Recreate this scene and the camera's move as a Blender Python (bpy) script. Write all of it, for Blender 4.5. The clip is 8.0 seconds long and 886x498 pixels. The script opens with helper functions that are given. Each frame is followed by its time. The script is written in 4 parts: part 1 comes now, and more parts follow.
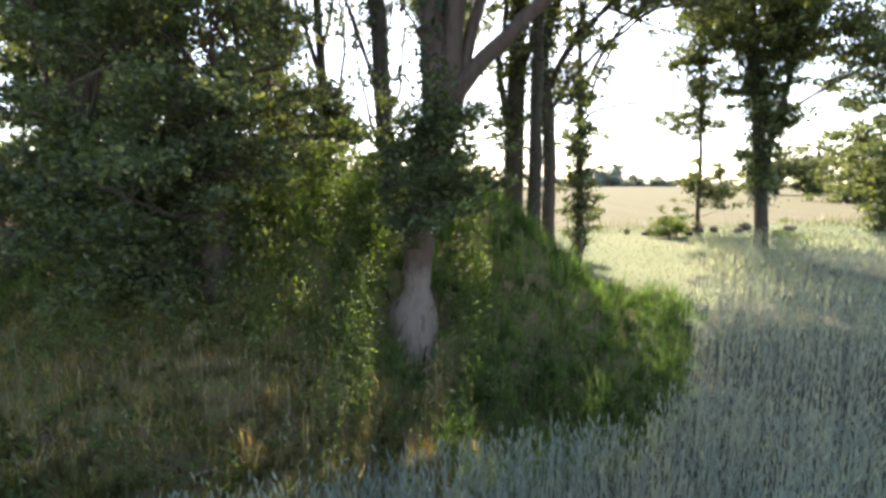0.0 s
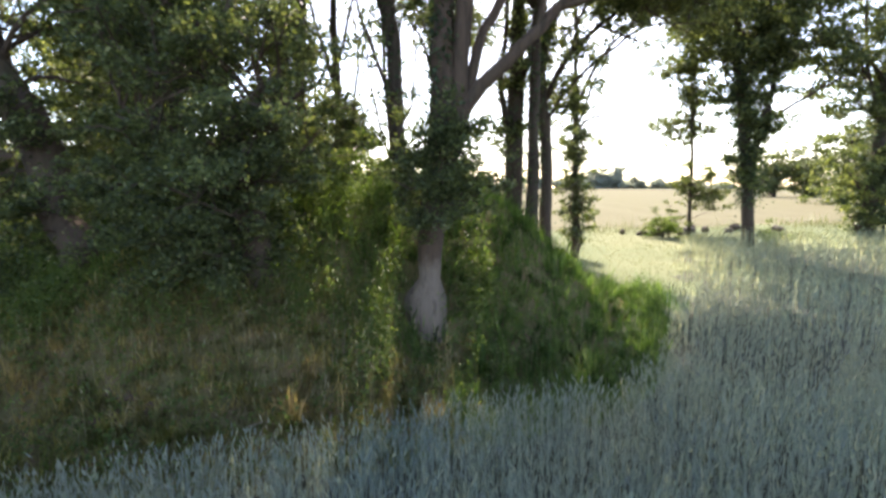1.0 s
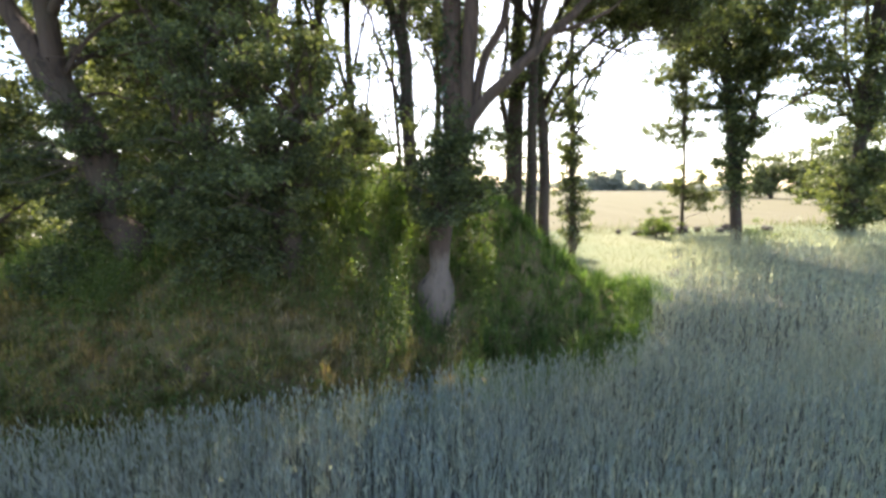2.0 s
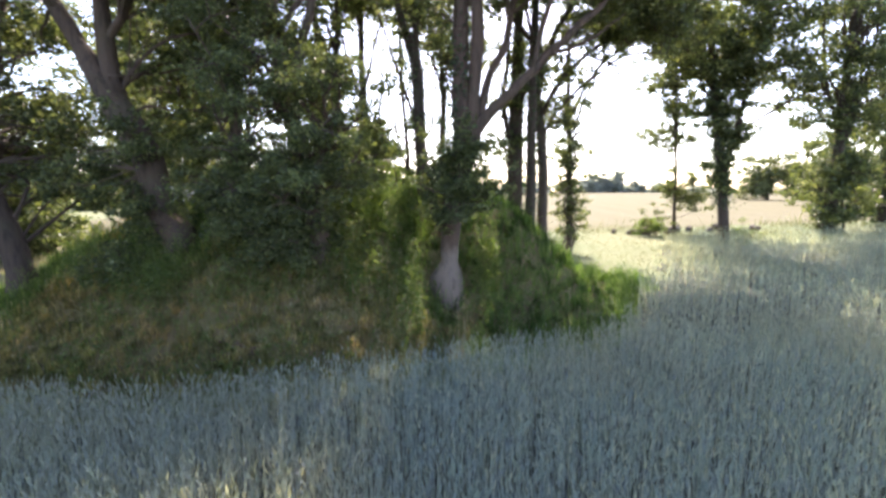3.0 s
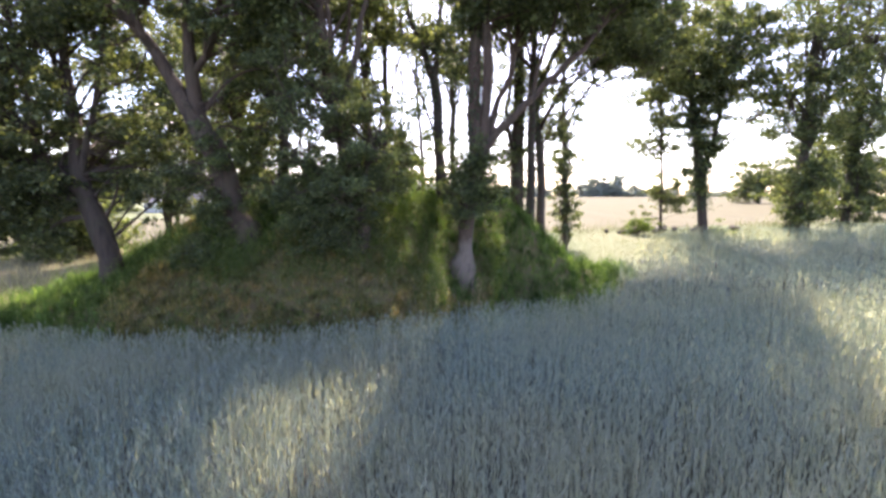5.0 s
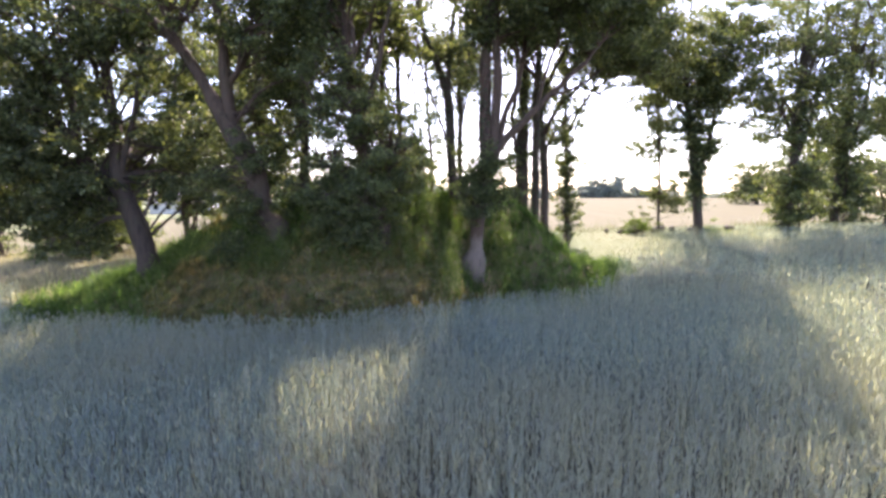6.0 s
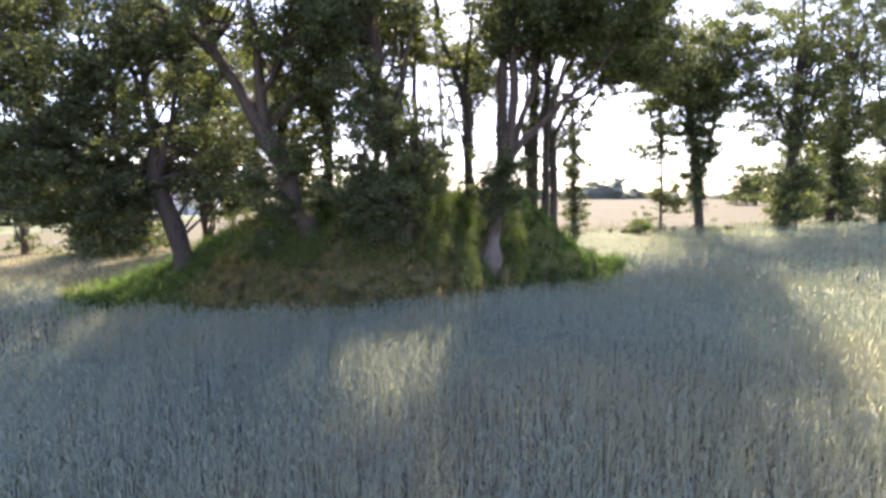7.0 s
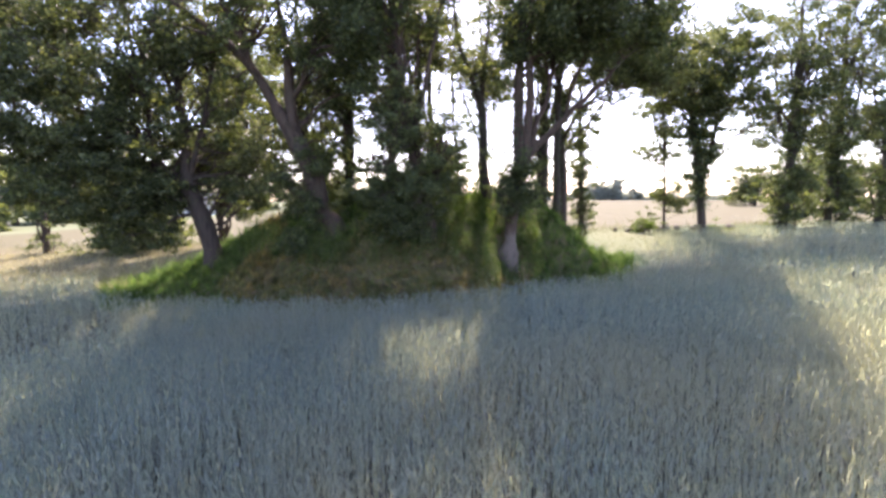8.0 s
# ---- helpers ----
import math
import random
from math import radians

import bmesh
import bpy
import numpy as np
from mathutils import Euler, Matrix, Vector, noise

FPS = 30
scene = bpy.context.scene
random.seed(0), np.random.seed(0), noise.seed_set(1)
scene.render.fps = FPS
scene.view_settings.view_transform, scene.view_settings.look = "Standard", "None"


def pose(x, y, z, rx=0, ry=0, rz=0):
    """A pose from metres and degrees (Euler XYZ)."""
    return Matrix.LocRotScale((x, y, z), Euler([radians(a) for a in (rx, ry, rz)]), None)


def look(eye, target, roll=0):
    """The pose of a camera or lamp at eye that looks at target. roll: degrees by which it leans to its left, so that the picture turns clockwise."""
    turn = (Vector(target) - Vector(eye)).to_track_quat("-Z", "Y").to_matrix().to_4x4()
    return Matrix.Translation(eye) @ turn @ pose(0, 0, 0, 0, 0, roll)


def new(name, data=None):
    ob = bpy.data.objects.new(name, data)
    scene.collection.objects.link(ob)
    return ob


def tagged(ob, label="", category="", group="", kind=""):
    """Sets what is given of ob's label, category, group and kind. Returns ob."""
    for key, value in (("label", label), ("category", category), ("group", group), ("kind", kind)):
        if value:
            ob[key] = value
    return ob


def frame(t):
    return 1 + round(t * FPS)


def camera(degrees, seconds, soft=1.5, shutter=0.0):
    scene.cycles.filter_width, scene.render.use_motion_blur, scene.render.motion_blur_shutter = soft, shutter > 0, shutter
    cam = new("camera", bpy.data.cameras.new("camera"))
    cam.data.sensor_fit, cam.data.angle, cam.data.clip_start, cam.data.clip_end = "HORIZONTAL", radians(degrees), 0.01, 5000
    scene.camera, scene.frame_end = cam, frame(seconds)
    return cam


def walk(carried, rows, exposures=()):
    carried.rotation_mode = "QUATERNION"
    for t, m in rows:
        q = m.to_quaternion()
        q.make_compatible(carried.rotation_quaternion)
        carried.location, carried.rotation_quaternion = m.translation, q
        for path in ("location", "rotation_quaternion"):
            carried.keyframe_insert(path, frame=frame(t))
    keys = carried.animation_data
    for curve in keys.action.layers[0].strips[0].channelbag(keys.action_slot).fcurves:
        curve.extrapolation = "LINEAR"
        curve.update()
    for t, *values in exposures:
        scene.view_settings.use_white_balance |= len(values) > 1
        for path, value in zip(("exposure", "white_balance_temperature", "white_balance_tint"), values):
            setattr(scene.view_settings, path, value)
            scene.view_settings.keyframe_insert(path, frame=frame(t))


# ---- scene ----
cam = camera(88.5, 8.0, 3.0)
METRES, EYE, TILT, LEAN, TURN = 10.0, 3.0, 2.2, -2.3, 0.0
EXPOSURE = 2.05
ROWS = [
    (0.0, 0.0, 0.0, 0.0, -0.37, -10.11, 2.1),
    (0.5, -0.0066, -0.0584, 0.0039, -0.3, -9.98, 2.13),
    (1.0, -0.0134, -0.1127, 0.0063, -0.19, -9.8, 2.17),
    (1.5, -0.0196, -0.1671, 0.0089, -0.09, -9.64, 2.24),
    (3.0, -0.0505, -0.3548, 0.0146, -0.02, -9.23, 2.36),
    (3.5, -0.0619, -0.4222, 0.0167, 0.01, -9.1, 2.36),
    (4.0, -0.0743, -0.485, 0.0179, 0.01, -8.95, 2.35),
    (4.5, -0.0869, -0.5539, 0.0196, 0.01, -8.8, 2.37),
    (6.0, -0.1392, -0.7414, 0.0273, 0.1, -8.55, 2.41),
    (6.5, -0.1732, -0.7972, 0.0289, 0.06, -8.44, 2.42),
    (7.0, -0.2077, -0.8466, 0.0295, 0.03, -8.37, 2.42),
    (7.5, -0.2459, -0.8951, 0.033, -0.04, -8.39, 2.39),
    (8.0, -0.283, -0.9369, 0.0317, -0.13, -8.26, 2.4),
]
walk(cam, [(t, pose(0, 0, EYE, TILT, LEAN, TURN) @ pose(METRES * x, METRES * y, METRES * z, 90 + pitch, roll, yaw)) for t, x, y, z, yaw, pitch, roll in ROWS],
     [(0.0, EXPOSURE - 0.04, 7000, 15), (1.5, EXPOSURE - 0.01, 6950, 15), (3.0, EXPOSURE + 0.18, 6700, 22), (4.0, EXPOSURE + 0.18, 6600, 26), (8.0, EXPOSURE, 6450, 32)])

# ---- light ----
SUN_HEIGHT, SUN_AZIMUTH = 47.5, 8.5  # degrees; the azimuth turns from +y towards +x
world = bpy.data.worlds.new("sky")
scene.world = world
world.use_nodes = True
wn = world.node_tree
sky = wn.nodes.new("ShaderNodeTexSky")
sky.sky_type = "NISHITA"
sky.sun_disc = False
sky.sun_elevation = radians(SUN_HEIGHT)
sky.sun_rotation = radians(SUN_AZIMUTH)
sky.dust_density = 1.2
wn.links.new(sky.outputs[0], wn.nodes["Background"].inputs[0])
wn.nodes["Background"].inputs[1].default_value = 0.15
sun_data = bpy.data.lights.new("sun", "SUN")
sun_data.energy, sun_data.angle, sun_data.color = 4.8, radians(0.6), (1.0, 0.93, 0.82)
sun = new("sun", sun_data)
a, e = radians(SUN_AZIMUTH), radians(SUN_HEIGHT)
sun_from = Vector((math.sin(a) * math.cos(e), math.cos(a) * math.cos(e), math.sin(e)))
sun.matrix_world = look(sun_from * 60, (0, 0, 0))


# ---- materials ----
def material(name, rough=0.8):
    m = bpy.data.materials.new(name)
    m.use_nodes = True
    nt = m.node_tree
    b = nt.nodes["Principled BSDF"]
    b.inputs["Roughness"].default_value = rough
    return m, nt, b


def node(nt, kind, **inputs):
    n = nt.nodes.new(kind)
    for key, value in inputs.items():
        n.inputs[key].default_value = value
    return n


def noise_tex(nt, scale, detail=6.0, rough=0.6, stretch=None):
    co = nt.nodes.new("ShaderNodeTexCoord")
    n = node(nt, "ShaderNodeTexNoise", Scale=scale, Detail=detail, Roughness=rough)
    if stretch:
        mp = nt.nodes.new("ShaderNodeMapping")
        mp.inputs["Scale"].default_value = stretch
        nt.links.new(co.outputs["Object"], mp.inputs["Vector"])
        nt.links.new(mp.outputs[0], n.inputs["Vector"])
    else:
        nt.links.new(co.outputs["Object"], n.inputs["Vector"])
    return n.outputs["Fac"]


def ramp(nt, fac, stops):
    r = nt.nodes.new("ShaderNodeValToRGB")
    els = r.color_ramp.elements
    while len(els) < len(stops):
        els.new(0.5)
    for el, (p, c) in zip(els, stops):
        el.position, el.color = p, (*c, 1)
    nt.links.new(fac, r.inputs[0])
    return r.outputs[0]


def mix(nt, fac, a, b, mode="MIX"):
    n = nt.nodes.new("ShaderNodeMix")
    n.data_type, n.blend_type = "RGBA", mode
    for sock, value in ((n.inputs[0], fac), (n.inputs[6], a), (n.inputs[7], b)):
        if isinstance(value, (int, float)):
            sock.default_value = value
        elif isinstance(value, tuple):
            sock.default_value = (*value, 1)
        else:
            nt.links.new(value, sock)
    return n.outputs[2]


def bump(nt, b, height, strength, distance):
    n = node(nt, "ShaderNodeBump", Strength=strength, Distance=distance)
    nt.links.new(height, n.inputs["Height"])
    nt.links.new(n.outputs[0], b.inputs["Normal"])


def leafy(name, stops, thin=0.4, rough=0.5, tint=(1.0, 1.0, 0.5), patch=None, gloss=0.35, mottle=0.0):
    """Blades and leaves: colour from each island's chance and a slow patchiness; light passes through."""
    m, nt, b = material(name, rough)
    geo = nt.nodes.new("ShaderNodeNewGeometry")
    col = ramp(nt, geo.outputs["Random Per Island"], stops)
    if patch:
        scale, c = patch
        f = nt.nodes.new("ShaderNodeMapRange")
        f.inputs["From Min"].default_value, f.inputs["From Max"].default_value = 0.42, 0.62
        nt.links.new(noise_tex(nt, scale, 3.0), f.inputs["Value"])
        col = mix(nt, f.outputs[0], col, mix(nt, 0.75, col, c))
    if mottle:  # tussocks of darker and paler kinds
        col = mix(nt, 1.0, col, ramp(nt, noise_tex(nt, mottle, 3.0), [(0.4, (0.4, 0.45, 0.4)), (0.5, (0.85, 0.9, 0.85)), (0.6, (1.55, 1.4, 1.3))]), "MULTIPLY")
    nt.links.new(col, b.inputs["Base Color"])
    b.inputs["Specular IOR Level"].default_value = gloss
    tr = nt.nodes.new("ShaderNodeBsdfTranslucent")
    nt.links.new(mix(nt, 1.0, col, tint, "MULTIPLY"), tr.inputs["Color"])
    boost = nt.nodes.new("ShaderNodeMixShader")
    boost.inputs[0].default_value = thin
    nt.links.new(b.outputs[0], boost.inputs[1])
    nt.links.new(tr.outputs[0], boost.inputs[2])
    nt.links.new(boost.outputs[0], nt.nodes["Material Output"].inputs["Surface"])
    return m


def bark(name, dark, light, moss=(0.045, 0.055, 0.022), mossy=0.35):
    m, nt, b = material(name, 0.9)
    ridges = noise_tex(nt, 9.0, 8.0, 0.65, (1.0, 1.0, 0.16))
    patches = noise_tex(nt, 1.3, 4.0)
    col = ramp(nt, ridges, [(0.3, dark), (0.52, light), (0.75, tuple(0.7 * v for v in light))])
    f = nt.nodes.new("ShaderNodeMapRange")
    f.inputs["From Min"].default_value, f.inputs["From Max"].default_value = 0.5, 0.7
    f.inputs["To Max"].default_value = mossy
    nt.links.new(patches, f.inputs["Value"])
    nt.links.new(mix(nt, f.outputs[0], col, moss), b.inputs["Base Color"])
    bump(nt, b, ridges, 0.9, 0.03)
    return m


OAK_BARK = bark("oak bark", (0.024, 0.016, 0.011), (0.08, 0.053, 0.037))
ASH_BARK = bark("ash bark", (0.018, 0.013, 0.01), (0.062, 0.043, 0.032), mossy=0.35)
OAK_LEAF = leafy("oak leaf", [(0.0, (0.04, 0.056, 0.029)), (0.55, (0.075, 0.097, 0.045)), (0.9, (0.13, 0.155, 0.068)), (1.0, (0.22, 0.24, 0.13))], 0.44, 0.45, (1.65, 1.62, 0.68), gloss=0.28)
IVY_LEAF = leafy("ivy leaf", [(0.0, (0.026, 0.048, 0.027)), (0.7, (0.043, 0.073, 0.037)), (1.0, (0.085, 0.115, 0.05))], 0.26, 0.4, (1.4, 1.45, 0.6), gloss=0.25)
ASH_LEAF = leafy("ash leaf", [(0.0, (0.043, 0.058, 0.033)), (0.55, (0.08, 0.1, 0.05)), (0.9, (0.135, 0.158, 0.075)), (1.0, (0.22, 0.24, 0.13))], 0.44, 0.45, (1.65, 1.62, 0.68), gloss=0.28)
# far paler than real leaves: distance haze is put into this colour
HAZED_LEAF = leafy("far leaf with haze", [(0.0, (0.33, 0.36, 0.34)), (1.0, (0.42, 0.45, 0.4))], 0.62, 0.6, (1, 1, 0.8))
WHEAT = leafy("wheat", [(0.0, (0.2, 0.235, 0.28)), (0.45, (0.26, 0.33, 0.355)), (0.85, (0.35, 0.4, 0.4)), (1.0, (0.5, 0.5, 0.43))], 0.56, 0.55, (1.55, 1.42, 0.72), (0.16, (0.33, 0.345, 0.32)), 0.15)
GRASS = leafy("mound grass", [(0.0, (0.12, 0.118, 0.036)), (0.45, (0.21, 0.196, 0.068)), (0.8, (0.275, 0.24, 0.11)), (0.88, (0.34, 0.27, 0.14)), (1.0, (0.46, 0.37, 0.23))], 0.56, 0.6, (0.95, 1.08, 0.5), (0.7, (0.26, 0.18, 0.105)), 0.1, 3.0)
LUSH_GRASS = leafy("lush grass", [(0.0, (0.068, 0.112, 0.034)), (0.45, (0.13, 0.188, 0.06)), (0.85, (0.19, 0.24, 0.088)), (1.0, (0.28, 0.285, 0.15))], 0.56, 0.6, (0.88, 1.15, 0.45), (0.6, (0.12, 0.162, 0.06)), 0.1, 2.2)
SEED_HEAD = leafy("grass seed heads", [(0.0, (0.24, 0.21, 0.12)), (0.6, (0.33, 0.29, 0.18)), (1.0, (0.46, 0.41, 0.3))], 0.45, 0.6, (1.2, 1.2, 0.7))
MEADOW = leafy("meadow grass", [(0.0, (0.125, 0.148, 0.072)), (0.6, (0.17, 0.188, 0.1)), (1.0, (0.23, 0.226, 0.145))], 0.4, 0.5, (1, 1, 0.7), (0.3, (0.25, 0.25, 0.15)))
WEED = leafy("weed leaf", [(0.0, (0.065, 0.105, 0.03)), (0.7, (0.12, 0.165, 0.05)), (1.0, (0.2, 0.24, 0.1))], 0.55, 0.5, (1.3, 1.35, 0.55))


def ground_material(name, c1, c2, c3, scale):
    m, nt, b = material(name, 0.95)
    b.inputs["Specular IOR Level"].default_value = 0.05
    col = mix(nt, noise_tex(nt, scale, 8.0), c1, c2)
    f = nt.nodes.new("ShaderNodeMapRange")
    f.inputs["From Min"].default_value, f.inputs["From Max"].default_value = 0.45, 0.65
    nt.links.new(noise_tex(nt, scale * 0.08, 4.0), f.inputs["Value"])
    nt.links.new(mix(nt, f.outputs[0], col, c3), b.inputs["Base Color"])
    bump(nt, b, noise_tex(nt, scale * 2, 8.0), 0.6, 0.05)
    return m


SOIL = ground_material("soil under wheat", (0.05, 0.052, 0.042), (0.075, 0.078, 0.062), (0.062, 0.062, 0.048), 4.0)
TURF = ground_material("turf", (0.05, 0.052, 0.02), (0.25, 0.21, 0.1), (0.18, 0.125, 0.07), 38.0)
LAWN = ground_material("meadow turf", (0.1, 0.125, 0.068), (0.145, 0.16, 0.093), (0.165, 0.17, 0.1), 2.0)
DRY_TURF = ground_material("dry meadow turf", (0.1, 0.092, 0.05), (0.14, 0.122, 0.07), (0.12, 0.115, 0.055), 2.0)
BARLEY = ground_material("ripening barley", (0.1, 0.092, 0.057), (0.123, 0.113, 0.07), (0.11, 0.102, 0.059), 0.7)

# ---- the lie of the land ----
MX, MY = -4.4, 12.5  # the middle of the mound


def rho(x, y):
    dx = np.asarray(x) - MX
    return np.hypot(np.where(dx < 0, dx / 12.5, dx / 9.3), (np.asarray(y) - MY) / 9.0)


def smooth(a, b, v):
    t = np.clip((v - a) / (b - a), 0, 1)
    return t * t * (3 - 2 * t)


def ground_z(x, y):
    x, y = np.asarray(x, float), np.asarray(y, float)
    along = np.where(y < 26, 0.038 * np.maximum(y, -80), 0.988 + 0.004 * np.minimum(y - 26, 400))
    across = 0.036 * 38 * np.tanh(x / 38)
    r = rho(x, y)
    inner = 0.5 - 0.19 * np.clip((MX - x) / 12.5, 0, 1) / np.maximum(r, 0.1)  # the outer flank falls more evenly
    mound = 2.9 * (1 - smooth(inner, 0.99, r))
    mound = mound + 0.6 * np.exp(-((x - 1.9) / 1.9) ** 2 / 2 - ((y - 9.8) / 1.3) ** 2 / 2)
    mound = mound - 0.64 * np.exp(-((x + 0.35) / 1.5) ** 2 / 2 - ((y - 6.7) / 0.9) ** 2 / 2)
    rough = 0.05 * np.sin(1.3 * x + 0.7 * y) * np.sin(0.9 * y - 0.5 * x)
    return -0.5 + along + across + mound + rough


def wheat_here(x, y):
    """Where the unripe wheat stands: round the mound, up to the grass strip."""
    edge = 1.03 + 0.07 * smooth(0.5, 3.5, x) + 0.03 * np.sin(0.8 * x) + np.where(x < -7, 0.05, 0.0)
    lane = np.interp(y, [6.0, 9.5, 13.5, 15.5, 17.5], [3.8, 5.9, 7.9, 8.9, 9.5])
    lane = lane + 0.35 * np.sin(2.3 * y) + 0.25 * np.sin(5.1 * y + 1)
    behind = (y > 9.3) & (x > MX) & (x < lane)
    return (rho(x, y) > edge) & (y < 17.2 + 0.4 * np.sin(0.7 * x)) & ~behind & ((x > -13) | (y < 9.0 + 0.5 * np.sin(0.9 * x)))


def mesh_of(name, verts, faces, mats, index=None, smooth_faces=False):
    """A mesh from arrays; faces all of one size."""
    verts, faces = np.asarray(verts, np.float32), np.asarray(faces, np.int32)
    me = bpy.data.meshes.new(name)
    k = faces.shape[1]
    me.vertices.add(len(verts))
    me.vertices.foreach_set("co", verts.ravel())
    me.loops.add(faces.size)
    me.loops.foreach_set("vertex_index", faces.ravel())
    me.polygons.add(len(faces))
    me.polygons.foreach_set("loop_start", np.arange(0, faces.size, k, dtype=np.int32))
    for m in mats:
        me.materials.append(m)
    if index is not None:
        me.polygons.foreach_set("material_index", np.asarray(index, np.int32))
    me.polygons.foreach_set("use_smooth", np.full(len(faces), smooth_faces))
    me.update(calc_edges=True)
    me.validate()
    return me


def spaced(lo, hi, fine_lo, fine_hi, step, growth=1.18):
    mid = np.arange(fine_lo, fine_hi + step / 2, step)
    up, down, d = [], [], step
    v = fine_hi
    while v < hi:
        d *= growth
        v += d
        up.append(v)
    d, v = step, fine_lo
    while v > lo:
        d *= growth
        v -= d
        down.append(v)
    return np.array(down[::-1] + list(mid) + up)


gx, gy = spaced(-2500, 2500, -24, 26, 0.4), spaced(-120, 4000, -8, 26, 0.4)
X, Y = np.meshgrid(gx, gy)
V = np.stack([X, Y, ground_z(X, Y)], -1).reshape(-1, 3)
n, w = np.arange(len(gy) - 1)[:, None], len(gx)
q = (n * w + np.arange(w - 1)[None]).ravel()
F = np.stack([q, q + 1, q + 1 + w, q + w], -1)
cx, cy = V[F].mean(1)[:, 0], V[F].mean(1)[:, 1]
kind = np.full(len(F), 2)
kind[cx < -11] = 4
kind[rho(cx, cy) < 1.0] = 1
kind[(cy < 17.3) & wheat_here(cx, cy)] = 0
far = (cy > 24.5) & (cx > -52 + 0.05 * cy)
kind[far & (cy < 330)] = 3
kind[(kind == 4) & ((cy > 24.5) | (cy < -30))] = 2
ground = new("ground", mesh_of("ground", V, F, [SOIL, TURF, LAWN, BARLEY, DRY_TURF], kind, True))
tagged(ground, "gently sloping farmland with a grassy mound, fields and verge", "ground", kind="structure")


# ---- plants in bulk ----
def blades(rng, root, height, width, lean, segs=2):
    """Bent, tapering blades as triangle strips: roots (n, 3), heights, widths, leans (n)."""
    n = len(root)
    turn = rng.uniform(0, 2 * np.pi, n)
    side = np.stack([-np.sin(turn), np.cos(turn), np.zeros(n)], -1)
    away = np.stack([np.cos(turn), np.sin(turn), np.zeros(n)], -1)
    rows = []
    for k in range(segs + 1):
        f = k / segs
        mid = root + away * (lean * f ** 2 * height)[:, None]
        mid = mid + np.array([0, 0, 1.0]) * (height * (f - 0.25 * lean * f ** 2))[:, None]
        if k == segs:
            rows.append(mid[:, None])
        else:
            half = side * (width * (1 - 0.35 * f) / 2)[:, None]
            rows.append(np.stack([mid - half, mid + half], 1))
    verts = np.concatenate(rows, 1)
    k = verts.shape[1]
    tri = []
    for s in range(segs - 1):
        a = 2 * s
        tri += [[a, a + 1, a + 3], [a, a + 3, a + 2]]
    tri.append([k - 3, k - 2, k - 1])
    faces = (np.array(tri)[None] + (np.arange(n) * k)[:, None, None]).reshape(-1, 3)
    return verts.reshape(-1, 3), faces


def ears(rng, tip, length, width, nod):
    """Slim three-sided ears that nod at the top of their stalks."""
    n = len(tip)
    turn = rng.uniform(0, 2 * np.pi, n)
    ax = np.stack([np.cos(turn) * nod, np.sin(turn) * nod, np.ones(n)], -1)
    ax /= np.linalg.norm(ax, axis=1, keepdims=True)
    u = np.cross(ax, [0.3, 0.9, 0.1])
    u /= np.linalg.norm(u, axis=1, keepdims=True)
    v = np.cross(ax, u)
    mid = tip + ax * (length * 0.4)[:, None]
    hw = (width / 2)[:, None]
    verts = np.stack([tip, mid + u * hw, mid + (v * 0.87 - u * 0.5) * hw, mid - (v * 0.87 + u * 0.5) * hw, tip + ax * length[:, None]], 1)
    tri = np.array([[0, 2, 1], [0, 3, 2], [0, 1, 3], [4, 1, 2], [4, 2, 3], [4, 3, 1]])
    return verts.reshape(-1, 3), (tri[None] + (np.arange(n) * 5)[:, None, None]).reshape(-1, 3)


def joined(parts):
    vs, fs, base = [], [], 0
    for v, f in parts:
        vs.append(v)
        fs.append(f + base)
        base += len(v)
    return np.concatenate(vs), np.concatenate(fs)


def scatter(rng, x0, x1, y0, y1, density, keep):
    n = int((x1 - x0) * (y1 - y0) * density)
    x, y = rng.uniform(x0, x1, n), rng.uniform(y0, y1, n)
    ok = keep(x, y)
    return np.stack([x[ok], y[ok], ground_z(x[ok], y[ok])], -1)


def wheat_parts(rng, p, thick):
    n = len(p)
    h = rng.normal(0.74, 0.085, n) + 0.06 * np.sin(0.9 * p[:, 0] + 0.4 * p[:, 1]) * np.sin(0.6 * p[:, 1])
    up = lambda f: p + np.stack([np.zeros(n), np.zeros(n), h * f], -1)
    out = [blades(rng, p, h * 0.98, np.full(n, 0.0062 * thick), np.full(n, 0.05), 1)]
    out.append(ears(rng, up(0.9), rng.uniform(0.09, 0.14, n), rng.uniform(0.014, 0.022, n) * thick, rng.uniform(0.03, 0.65, n)))
    for f in (0.45, 0.68) if thick < 1.2 else (0.62,):
        out.append(blades(rng, up(f * rng.uniform(0.85, 1.1, n)), rng.uniform(0.16, 0.28, n), np.full(n, 0.0105 * thick), rng.uniform(0.1, 1.0, n), 2))
    return out


rng = np.random.default_rng(7)
close = lambda x, y: (x > -11 + 0.9 * np.sin(1.7 * y)) & (x < 8 + 0.9 * np.sin(2.1 * y)) & (y > -7.5) & (y < 5.0 + 0.5 * np.sin(2.3 * x))
seen = lambda x, y: np.abs(x + 1.5) < 1.12 * (y + 10.5) + 2.0
near = scatter(rng, -12, 9, -7.5, 5.5, 225, lambda x, y: wheat_here(x, y) & close(x, y) & seen(x, y))
mid = scatter(rng, -30, 30, -9, 18, 66, lambda x, y: wheat_here(x, y) & ~close(x, y) & seen(x, y))
edge = scatter(rng, -60, 55, -14, 18, 9, lambda x, y: wheat_here(x, y) & ~(seen(x, y) & (np.abs(x) < 30) & (y > -9)))
